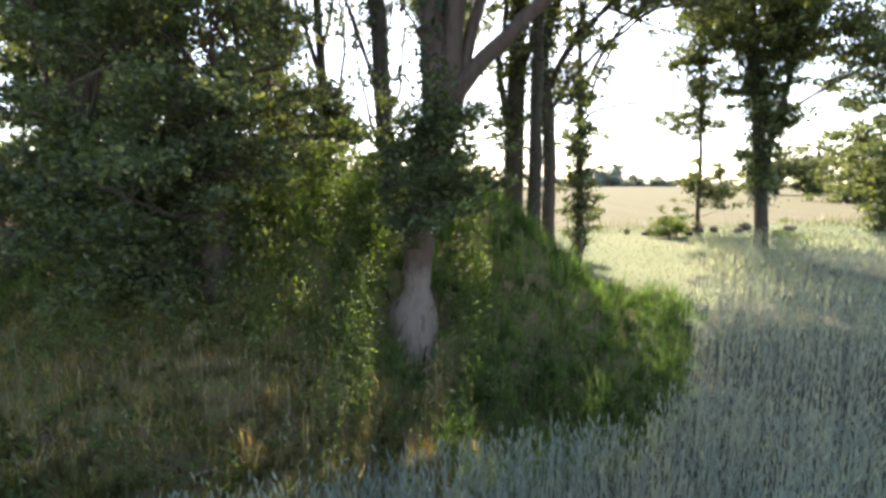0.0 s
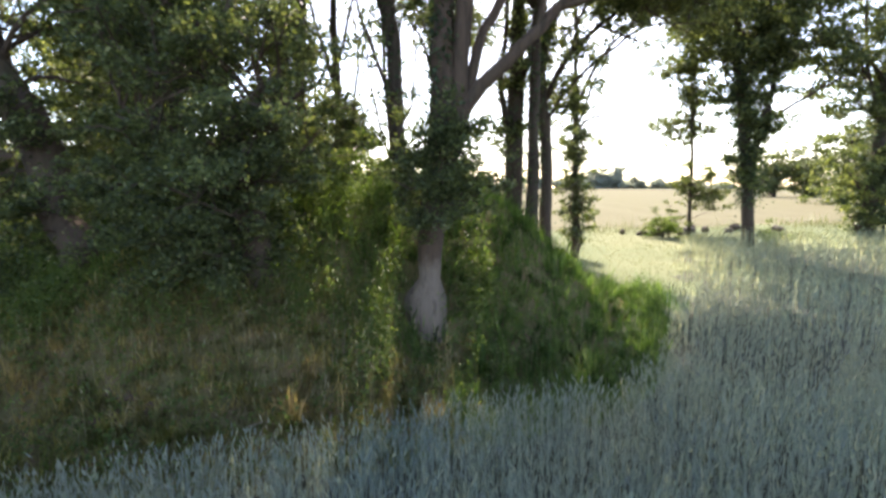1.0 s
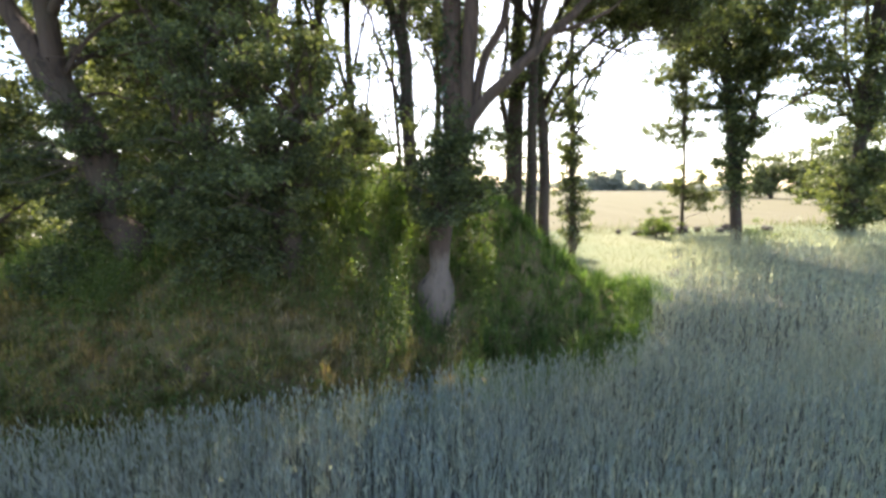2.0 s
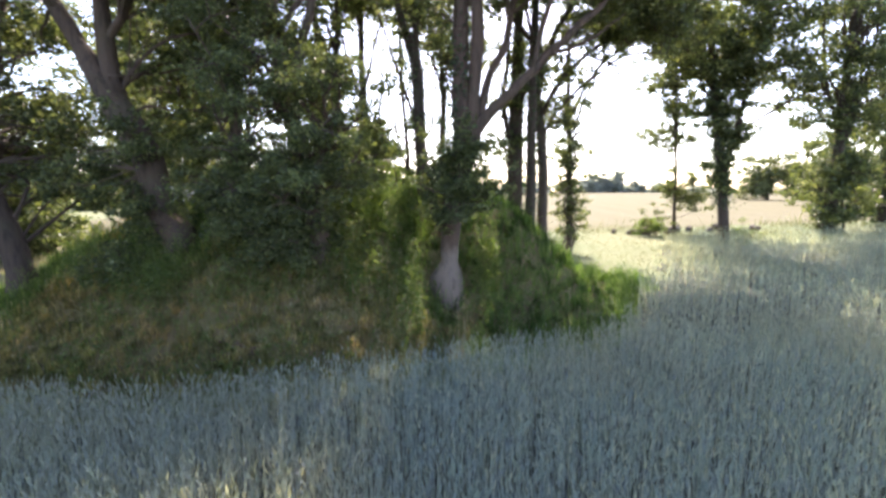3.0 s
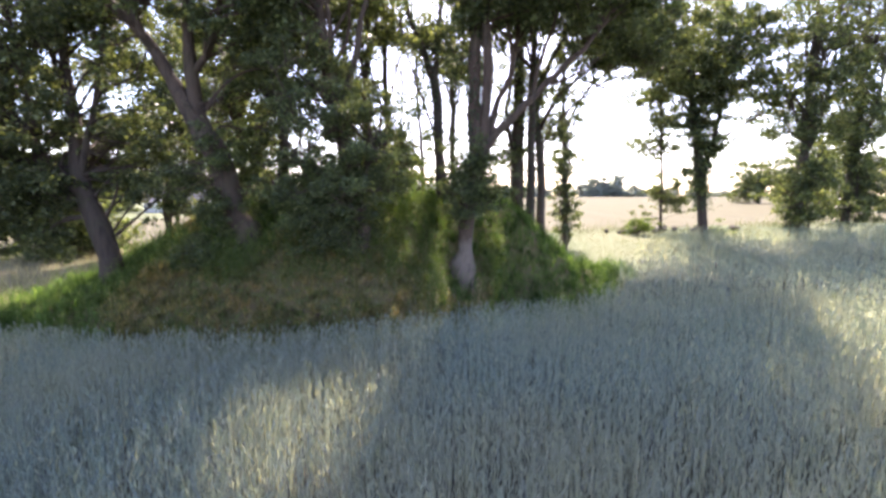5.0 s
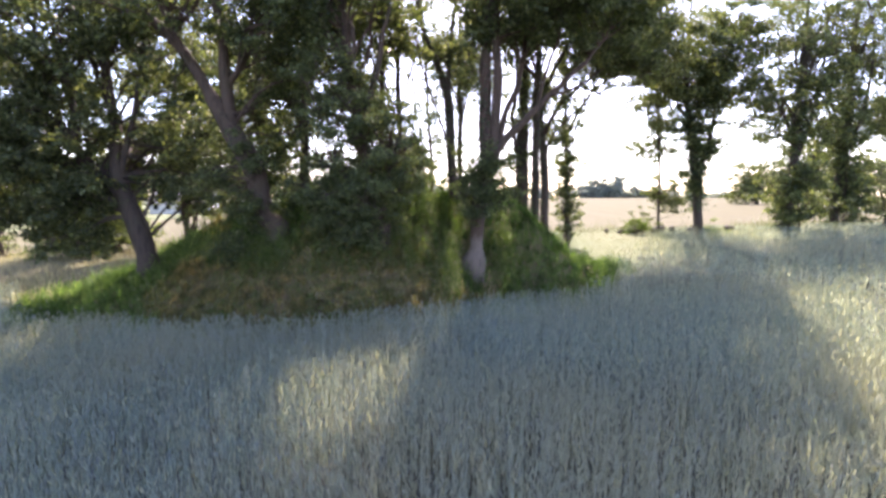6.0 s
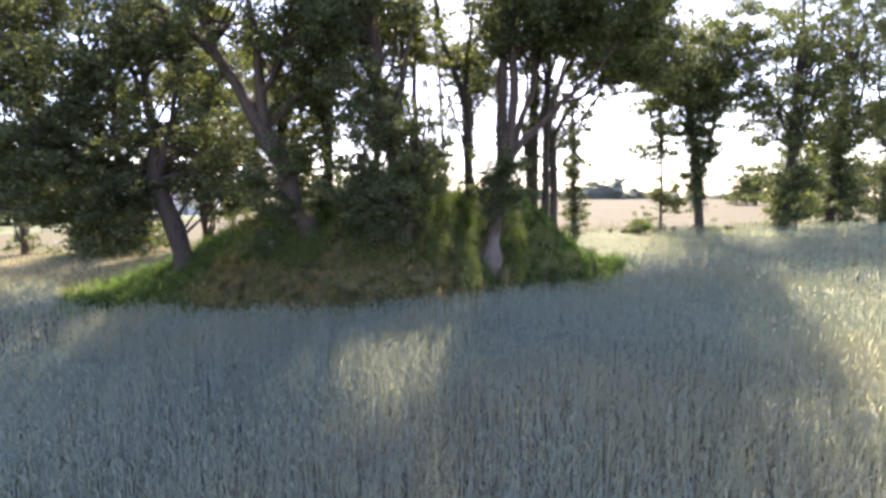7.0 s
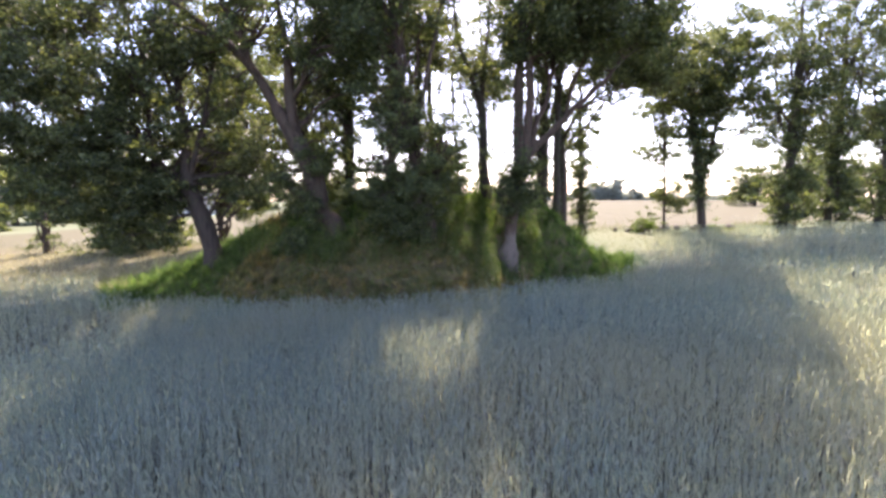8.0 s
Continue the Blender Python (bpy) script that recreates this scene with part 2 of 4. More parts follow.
V, F = joined(wheat_parts(rng, near, 1.0) + wheat_parts(rng, mid, 1.3) + wheat_parts(rng, edge, 3.0))
tagged(new("wheat_field", mesh_of("wheat_field", V, F, [WHEAT])), "blue-green unripe wheat standing thick round the mound", "wheat field", kind="stuff")

bank = lambda x, y: (rho(x, y) < 1.14) & ~wheat_here(x, y)
tufts = scatter(rng, -17.5, 6.5, 2.2, 14, 140, lambda x, y: bank(x, y) & (y < 9 + 4 * rng.random(len(x))))
short = scatter(rng, -9.5, 4.5, 2.2, 7.4, 330, bank)
hearts = scatter(rng, -16, 6, 2.2, 11.5, 30, bank)
fan = np.repeat(hearts, 11, 0)
fan[:, :2] += rng.normal(0, 0.045, (len(fan), 2))
fan_h = np.repeat(rng.gamma(6.0, 0.06, len(hearts)), 11) * rng.uniform(0.6, 1.2, len(fan)) * np.where(fan[:, 1] < 6.2, 0.55, 1.0)
tussock = lambda p: 1.0 + 0.45 * np.sin(4.1 * p[:, 0] + 2.3 * p[:, 1]) * np.sin(4.7 * p[:, 1] - 1.9 * p[:, 0]) + 0.25 * np.sin(9.0 * p[:, 0]) * np.sin(8.1 * p[:, 1] + 1)
n = len(tufts)
A = blades(rng, tufts, rng.gamma(5.0, 0.045, n) * tussock(tufts), rng.uniform(0.01, 0.024, n), rng.uniform(0.1, 1.0, n), 2)
B = blades(rng, fan, fan_h * tussock(fan), rng.uniform(0.012, 0.028, len(fan)), rng.uniform(0.15, 1.1, len(fan)), 2)
n = len(short)
C = blades(rng, short, rng.gamma(4.0, 0.034, n) * tussock(short), rng.uniform(0.008, 0.018, n), rng.uniform(0.2, 1.3, n), 2)
V, F = joined([A, B, C])
tagged(new("mound_grass", mesh_of("mound_grass", V, F, [GRASS, LUSH_GRASS], (V[F[:, 0], 0] > 0.2 + 0.3 * np.sin(2.0 * V[F[:, 0], 1])) | (V[F[:, 0], 0] < -10.0 + 0.8 * np.sin(1.7 * V[F[:, 0], 1])) | (V[F[:, 0], 0] > -9.0) & (V[F[:, 0], 1] > 6.6 + 0.5 * np.sin(2.1 * V[F[:, 0], 0])))), "rough tall grass covering the flanks of the mound", "grass", kind="stuff")
stalks = np.concatenate([rng.normal([cx, cy], [sx, sy], (count, 2)) for cx, cy, sx, sy, count in
                         [(-1.35, 6.0, 0.35, 0.7, 150), (-2.6, 5.9, 0.5, 0.5, 110), (-0.05, 6.1, 0.12, 0.5, 50), (-4.2, 5.0, 1.0, 0.4, 80), (-8.0, 5.4, 2.5, 0.8, 160), (1.8, 7.4, 1.2, 0.6, 60)]])
stalks = stalks[bank(stalks[:, 0], stalks[:, 1])]
stalks = np.column_stack([stalks, ground_z(stalks[:, 0], stalks[:, 1])])
n = len(stalks)
h = rng.uniform(0.4, 0.85, n)
tips = stalks + np.column_stack([np.zeros((n, 2)), h * 0.9])
V, F = joined([blades(rng, stalks, h, np.full(n, 0.006), np.full(n, 0.05), 1), ears(rng, tips, rng.uniform(0.06, 0.13, n), rng.uniform(0.01, 0.02, n), rng.uniform(0.1, 0.7, n))])
tagged(new("seeding_grass", mesh_of("seeding_grass", V, F, [SEED_HEAD])), "pale seeding grass stalks standing on the mound", "grass", kind="stuff")

verge = scatter(rng, -60, 40, 22.6, 24.4, 22, lambda x, y: (np.sin(1.7 * x) + np.sin(0.6 * x + 1)) > -0.4)
n = len(verge)
V, F = blades(rng, verge, rng.gamma(5.0, 0.1, n), rng.uniform(0.02, 0.05, n), rng.uniform(0.1, 0.8, n), 2)
tagged(new("verge_weeds", mesh_of("verge_weeds", V, F, [MEADOW])), "yellow-green weeds on the verge of the far field", "weeds", kind="stuff")
strip = lambda x, y: (rho(x, y) > 1.0) & ~wheat_here(x, y)
tufts = scatter(rng, 3, 34, 8, 24.5, 80, strip)
tufts = np.concatenate([tufts, scatter(rng, -48, -8, 8, 20.5, 34, strip)])
n = len(tufts)
V, F = blades(rng, tufts, rng.gamma(4.0, 0.026, n) * np.where(tufts[:, 0] < -10, 3.0, 1.0), rng.uniform(0.008, 0.018, n), rng.uniform(0.1, 0.9, n), 2)
tagged(new("meadow_grass", mesh_of("meadow_grass", V, F, [MEADOW, SEED_HEAD], V[F[:, 0], 0] < -8 + 1.5 * np.sin(1.3 * V[F[:, 0], 1]))), "sunlit pale meadow grass on the strip behind the wheat", "grass", kind="stuff")


# ---- trees ----
def tube(points, radii, sides=8, wobble=0.0, rng=None):
    """A tapering tube along points, ends closed."""
    p, r = np.asarray(points, float), np.asarray(radii, float)
    d = np.gradient(p, axis=0)
    d /= np.linalg.norm(d, axis=1, keepdims=True) + 1e-9
    ref = np.where(np.abs(d[:, 2:3]) > 0.9, [[1.0, 0, 0]], [[0, 0, 1.0]])
    ref[:] = ref[0]
    u = np.cross(d, ref)
    u /= np.linalg.norm(u, axis=1, keepdims=True) + 1e-9
    v = np.cross(d, u)
    t = np.arange(sides) / sides * 2 * np.pi
    ring = u[:, None] * np.cos(t)[None, :, None] + v[:, None] * np.sin(t)[None, :, None]
    scale = np.ones((len(p), sides))
    if wobble:
        lobes = rng.normal(0, wobble, sides)
        scale += lobes[None] + rng.normal(0, wobble * 0.5, (len(p), sides))
    verts = (p[:, None] + ring * (r[:, None] * scale)[..., None]).reshape(-1, 3)
    i, j = np.meshgrid(np.arange(len(p) - 1), np.arange(sides), indexing="ij")
    a, b = i * sides + j, i * sides + (j + 1) % sides
    faces = np.stack([a, b, b + sides, a + sides], -1).reshape(-1, 4)
    return verts, faces


def curve(points, count):
    """A smooth line through the points (x, y, z, r)."""
    p = np.asarray(points, float)
    s = np.r_[0, np.cumsum(np.linalg.norm(np.diff(p[:, :3], axis=0), axis=1))]
    m = np.gradient(p, s, axis=0) if len(p) > 2 else np.repeat((p[1:] - p[:1]) / s[-1], 2, 0)
    out = []
    for t in np.linspace(0, s[-1], count):
        k = min(np.searchsorted(s, t, "right") - 1, len(p) - 2)
        h = s[k + 1] - s[k]
        f = (t - s[k]) / h
        out.append((2 * f ** 3 - 3 * f ** 2 + 1) * p[k] + (f ** 3 - 2 * f ** 2 + f) * h * m[k]
                   + (3 * f ** 2 - 2 * f ** 3) * p[k + 1] + (f ** 3 - f ** 2) * h * m[k + 1])
    out = np.array(out)
    out[:, 3] = np.maximum(out[:, 3], 0.006)
    return out


def crooked(rng, line):
    """Small bends along a trunk or limb; its foot stays."""
    bend = rng.normal(0, 1, (len(line), 3)) * 0.06 * np.clip(1.1 - 4.0 * line[:, 3:], 0.12, 1)
    bend[:2] = 0
    bend[1:-1] = (bend[:-2] + 2 * bend[1:-1] + bend[2:]) / 4
    line[:, :3] += bend * [1, 1, 0.3]
    line[:, 3] *= rng.uniform(0.93, 1.08, len(line))
    return line


def leaves(rng, centre, length, up=0.5):
    """Leaves folded along the midrib, two triangles each."""
    n = len(centre)
    nrm = rng.normal(0, 1, (n, 3)) + [0, 0, up]
    nrm /= np.linalg.norm(nrm, axis=1, keepdims=True)
    u = np.cross(nrm, rng.normal(0, 1, (n, 3)))
    u /= np.linalg.norm(u, axis=1, keepdims=True)
    v = np.cross(nrm, u)
    size = (length * rng.uniform(0.55, 1.3, n))[:, None]
    fold = nrm * size * 0.1
    verts = np.stack([centre - u * size * 0.5, centre + v * size * 0.31 + fold + u * size * 0.14, centre + u * size * 0.54, centre - v * size * 0.31 + fold + u * size * 0.08], 1)
    tri = np.array([[0, 1, 2], [0, 2, 3]])
    return verts.reshape(-1, 3), (tri[None] + (np.arange(n) * 4)[:, None, None]).reshape(-1, 3)


def part(name, me, parent, label=""):
    ob = new(name, me)
    ob.parent = parent
    if label:
        ob["label"] = label
    return ob


def tree(name, label, trunk, limbs=(), clumps=(), bark_mat=OAK_BARK, leaf_mat=OAK_LEAF, leaf=0.11, seed=1, category="tree", ivy=None, group="", sides=10, twig=0.012):
    """A tree in world coordinates. trunk and limbs: lists of (x, y, z, radius), a trunk's first z counted from the ground;
    clumps: (x, y, z, rx, ry, rz, clusters, leaves in each, spread); ivy: (from, to, leaves, reach) up the trunk."""
    rng = np.random.default_rng(seed)
    x0, y0 = trunk[0][:2]
    g = float(ground_z(x0, y0))
    trunk = [(x0, y0, g - 0.8, trunk[0][3] * 1.35)] + [(x0, y0, g + 0.35, trunk[0][3])] + [tuple(t) for t in trunk[1:]]
    root = new(name)
    root.location = (x0, y0, g)
    back = np.array([x0, y0, g])
    tagged(root, label, category, group)
    line = crooked(rng, curve(trunk, 8 + 3 * len(trunk)))
    V, F = tube(line[:, :3] - back, line[:, 3], sides, 0.05, rng)
    part("trunk", mesh_of("trunk", V, F, [bark_mat], smooth_faces=True), root)
    skeleton = [line]
    for limb in limbs:
        c = crooked(rng, curve(limb, 6 + 3 * len(limb)))
        V, F = tube(c[:, :3] - back, c[:, 3], max(6, sides - 3), 0.04, rng)
        part("limb", mesh_of("limb", V, F, [bark_mat], smooth_faces=True), root)
        skeleton.append(c)
    twigs, centres, sizes = [], [], []
    for cx, cy, cz, rx, ry, rz, count, each, spread, *own in clumps:
        k = max(3, count // 4)
        d = rng.normal(0, 1, (k, 3))
        d /= np.linalg.norm(d, axis=1, keepdims=True)
        ends = np.array([cx, cy, cz]) + d * np.array([rx, ry, rz]) * rng.uniform(0.15, 1.0, (k, 1)) ** 0.45
        reach = 0.3 * min(rx, ry, rz) + 0.14
        spots = ends[rng.integers(0, k, count)] + rng.normal(0, 1, (count, 3)) * reach * [1.1, 1.1, 0.55 if min(rx, rz) > 0.9 else 0.9]
        bones = np.concatenate(skeleton)
        bones = bones[bones[:, 3] < 0.45]
        extra = []
        if max(rx, rz) > 1.0:  # boughs into the mass of leaves
            low = bones[np.argsort(np.linalg.norm(bones[:, :3] - [cx, cy, cz - 0.6 * rz], axis=1))[:8]]
            for e in ends[:26]:
                b = low[rng.integers(len(low))]
                span = np.linalg.norm(e - b[:3])
                m1 = b[:3] * 0.67 + e * 0.33 + rng.normal(0, 0.07 * span, 3) + [0, 0, 0.1 * span]
                m2 = b[:3] * 0.33 + e * 0.67 + rng.normal(0, 0.07 * span, 3) + [0, 0, 0.08 * span]
                r = min(b[3] * 0.6, 0.02 + 0.017 * span)
                c = curve([(*b[:3], r), (*m1, r * 0.7), (*m2, r * 0.45), (*e, 0.01)], 8)
                twigs.append(tube(c[:, :3] - back, c[:, 3], 5))
                extra.append(c)
            bones = np.concatenate([bones] + extra)
        for s in spots:
            w = np.linalg.norm(bones[:, :3] - s, axis=1) + 0.5 * np.maximum(bones[:, 2] - s[2], 0)
            b = bones[np.argmin(w + rng.uniform(0, 0.3, len(w)))]
            m = (b[:3] * 0.5 + s * 0.5) + rng.normal(0, 0.08 * (0.2 + np.linalg.norm(s - b[:3])), 3)
            if twig and np.linalg.norm(s - b[:3]) > 0.15:
                c = curve([(*b[:3], min(twig * 1.6, b[3])), (*m, twig), (*s, 0.004)], 3)
                twigs.append(tube(c[:, :3] - back, c[:, 3], 3))
            k = max(3, int(each * rng.uniform(0.5, 1.4) * (1.35 if rx > 1.9 else 1.0)))
            f = rng.uniform(0, 1, (k, 1)) ** 2 * 0.5
            centres.append(s * (1 - f) + m * f + rng.normal(0, 0.8 * spread, (k, 3)) * [1, 1, 0.6])
            sizes.append(np.full(k, own[0] if own else leaf))
    if twigs:
        V, F = joined(twigs)
        tagged(part("brushwood", mesh_of("brushwood", V, F, [bark_mat]), root), kind="stuff")
    if centres:
        V, F = leaves(rng, np.concatenate(centres) - back, np.concatenate(sizes))
        tagged(part("crown", mesh_of("crown", V, F, [leaf_mat]), root), kind="stuff")
    if ivy:
        lo, hi, count, reach = ivy
        pts = line[(line[:, 2] > g + lo) & (line[:, 2] < g + hi)]
        pick = pts[rng.integers(0, len(pts), count)]
        d = rng.normal(0, 1, (count, 3)) * [1, 1, 0.5]
        d /= np.linalg.norm(d, axis=1, keepdims=True)
        spot = pick[:, :3] + d * (pick[:, 3:] + reach * rng.gamma(2.0, 0.35, (count, 1)))
        spot[:, 2] += rng.uniform(-0.4, 0.4, count)
        V, F = leaves(rng, spot - back, 0.1 if reach < 0.6 else 0.14)
        tagged(part("ivy", mesh_of("ivy", V, F, [IVY_LEAF]), root, "dark ivy climbing the trunk"), kind="stuff")
    return root


# each oak's topmost leaf clump is unseen, placed to shade the wheat
# the forked oak at the foot of the mound
def pale_foot_bark():
    """Oak bark, paler on the lowest metre and a half."""
    m = bark("pale-footed oak bark", (0.024, 0.016, 0.011), (0.082, 0.052, 0.037), mossy=0.25)
    nt = m.node_tree
    b = nt.nodes["Principled BSDF"]
    old = b.inputs["Base Color"].links[0].from_socket
    co = nt.nodes.new("ShaderNodeTexCoord")
    z = nt.nodes.new("ShaderNodeSeparateXYZ")
    nt.links.new(co.outputs["Object"], z.inputs[0])
    add = nt.nodes.new("ShaderNodeMath")
    add.operation = "MULTIPLY_ADD"
    nt.links.new(noise_tex(nt, 5.0, 8.0), add.inputs[0])
    add.inputs[1].default_value = 0.9
    nt.links.new(z.outputs["Z"], add.inputs[2])
    f = nt.nodes.new("ShaderNodeMapRange")
    f.inputs["From Min"].default_value, f.inputs["From Max"].default_value = 1.24, 1.52
    f.inputs["To Min"].default_value, f.inputs["To Max"].default_value = 0.85, 0.0
    nt.links.new(add.outputs[0], f.inputs["Value"])
    pale = ramp(nt, noise_tex(nt, 10.0, 8.0, 0.65, (1, 1, 0.12)), [(0.3, (0.05, 0.038, 0.03)), (0.48, (0.175, 0.136, 0.108)), (0.8, (0.105, 0.08, 0.062))])
    nt.links.new(mix(nt, f.outputs[0], old, pale), b.inputs["Base Color"])
    return m


tree("oak_tree", "large forked oak with a bare pale lower trunk",
     [(-0.4, 7.15, 0, 0.32), (-0.38, 7.15, 1.2, 0.26), (-0.35, 7.15, 1.9, 0.245), (-0.16, 7.15, 3.3, 0.26), (-0.02, 7.2, 4.1, 0.27), (-0.1, 7.25, 5.1, 0.2), (-0.12, 7.3, 6.3, 0.18), (-0.02, 7.5, 9.0, 0.13), (-0.3, 7.8, 13.0, 0.03)],
     [[(0.04, 7.2, 3.9, 0.21), (0.16, 7.15, 4.9, 0.17), (0.24, 7.1, 6.2, 0.15), (0.2, 7.1, 9.0, 0.11), (0.5, 6.8, 12.5, 0.03)],
      [(0.04, 7.2, 3.8, 0.21), (0.3, 7.2, 4.5, 0.16), (0.8, 7.2, 5.05, 0.13), (1.3, 7.2, 5.5, 0.115), (1.8, 7.2, 6.0, 0.1), (2.9, 7.3, 7.1, 0.07), (3.5, 7.5, 7.8, 0.05), (4.4, 7.6, 8.7, 0.02)],
      [(0.22, 7.2, 4.35, 0.12), (0.5, 7.3, 5.4, 0.1), (0.95, 7.5, 6.5, 0.085), (1.3, 7.9, 8.4, 0.06), (1.7, 8.2, 11.5, 0.03)],
      [(1.5, 7.2, 5.7, 0.07), (1.8, 7.0, 7.0, 0.05), (2.4, 6.9, 9.0, 0.02)],
      [(1.9, 7.2, 6.1, 0.05), (2.6, 7.1, 6.3, 0.035), (3.5, 7.1, 6.9, 0.015)]],
     [(-0.36, 6.95, 2.75, 0.45, 0.4, 0.6, 34, 98, 0.12, 0.076), (-0.14, 6.85, 3.7, 0.6, 0.4, 0.75, 74, 105, 0.13, 0.076), (0.62, 7.1, 3.5, 0.5, 0.35, 0.28, 16, 50, 0.11, 0.1), (0.45, 7.1, 2.85, 0.4, 0.3, 0.25, 9, 44, 0.1, 0.1), (0.9, 7.2, 3.15, 0.3, 0.25, 0.12, 7, 36, 0.09, 0.1),
      (-0.75, 7.2, 3.6, 0.35, 0.35, 0.35, 14, 78, 0.11, 0.076), (1.7, 7.4, 9.6, 2.3, 2.6, 2.0, 250, 85, 0.24), (1.0, 7.5, 12.2, 1.7, 1.8, 0.7, 90, 80, 0.24, 0.17), (3.2, 7.4, 8.9, 2.2, 1.8, 1.3, 90, 70, 0.22), (0.5, 7.2, 7.8, 1.4, 1.2, 0.9, 64, 56, 0.2)],
     bark_mat=pale_foot_bark(), leaf=0.138, seed=11, ivy=(2.1, 6.2, 1300, 0.1))
# the dense dark tree beside it
tree("oak_tree", "dense dark oak with leafy boughs hanging to the grass",
     [(-3.3, 6.6, 0, 0.27), (-3.5, 6.7, 3.0, 0.23), (-4.2, 6.9, 6.3, 0.17), (-4.8, 7.2, 12.0, 0.04)],
     [[(-3.4, 6.7, 2.4, 0.11), (-4.4, 6.4, 3.6, 0.07), (-5.4, 6.2, 4.2, 0.03)], [(-3.5, 6.7, 3.0, 0.11), (-2.7, 6.4, 4.2, 0.06), (-2.3, 6.2, 4.6, 0.03)],
      [(-3.9, 6.8, 5.0, 0.12), (-3.4, 6.8, 7.0, 0.09), (-2.8, 6.9, 10.0, 0.03)]],
     [(-4.1, 6.1, 3.0, 1.5, 0.9, 1.5, 190, 133, 0.16, 0.08), (-2.95, 7.5, 4.0, 0.95, 0.8, 1.1, 50, 112, 0.16, 0.08), (-3.6, 8.2, 2.7, 0.8, 0.7, 0.7, 40, 112, 0.16, 0.08), (-3.2, 6.2, 4.6, 1.2, 0.9, 1.1, 80, 126, 0.16, 0.08), (-4.6, 6.3, 5.6, 1.4, 1.0, 1.4, 90, 126, 0.17, 0.08),
      (-5.3, 7.2, 9.8, 2.4, 2.8, 2.8, 220, 80, 0.25), (-5.0, 7.2, 12.6, 2.8, 2.6, 1.2, 130, 80, 0.26, 0.17)], leaf=0.14, seed=12)
# the leaning oak on the shoulder of the mound
tree("oak_tree", "old oak leaning outward, forked, leafy about the trunk",
     [(-6.8, 7.2, 0, 0.36), (-7.1, 7.3, 2.3, 0.34), (-7.5, 7.4, 3.8, 0.33), (-8.15, 7.4, 5.05, 0.31), (-8.75, 7.4, 6.1, 0.2), (-9.75, 7.5, 7.7, 0.16), (-12.0, 7.5, 9.6, 0.08), (-14.0, 7.5, 10.8, 0.03)],
     [[(-8.1, 7.4, 4.9, 0.24), (-8.3, 7.4, 6.3, 0.2), (-8.3, 7.4, 7.6, 0.15), (-8.7, 7.5, 10.0, 0.09), (-9.4, 7.5, 13.5, 0.03)],
      [(-8.5, 7.4, 5.7, 0.14), (-9.05, 7.4, 6.5, 0.12), (-9.7, 7.3, 8.0, 0.09), (-10.2, 7.2, 10.5, 0.04)],
      [(-8.2, 6.95, 5.5, 0.018), (-7.75, 6.85, 5.0, 0.02), (-7.5, 6.8, 4.2, 0.018), (-7.35, 6.8, 3.4, 0.015)], [(-8.4, 7.0, 5.7, 0.015), (-8.0, 6.8, 5.5, 0.018), (-7.2, 6.8, 5.6, 0.012)],
      [(-8.3, 7.4, 6.4, 0.11), (-7.75, 7.4, 7.2, 0.09), (-7.3, 7.4, 8.6, 0.07), (-6.9, 7.4, 11.5, 0.03)], [(-9.75, 7.5, 7.7, 0.09), (-10.3, 7.2, 9.2, 0.07), (-11.3, 7.0, 12.0, 0.03)], [(-10.6, 7.5, 8.5, 0.07), (-12.2, 7.3, 9.0, 0.05), (-14.5, 7.2, 9.2, 0.02)]],
     [(-8.6, 7.0, 3.4, 1.0, 0.6, 0.5, 26, 106, 0.15, 0.09), (-7.2, 6.9, 4.4, 0.5, 0.5, 0.8, 16, 98, 0.15, 0.09), (-7.5, 6.75, 2.7, 0.7, 0.5, 0.8, 26, 106, 0.14, 0.09), (-9.6, 7.0, 10.5, 3.8, 3.2, 3.2, 220, 76, 0.25), (-9.2, 7.2, 14.6, 3.6, 3.0, 1.8, 180, 80, 0.28, 0.17), (-6.4, 6.9, 8.0, 1.7, 1.4, 2.0, 60, 65, 0.22), (-7.0, 8.2, 6.2, 1.2, 0.9, 1.2, 22, 56, 0.19),
      (-10.6, 7.4, 7.2, 1.5, 1.0, 1.2, 18, 50, 0.19)], leaf=0.142, seed=13)
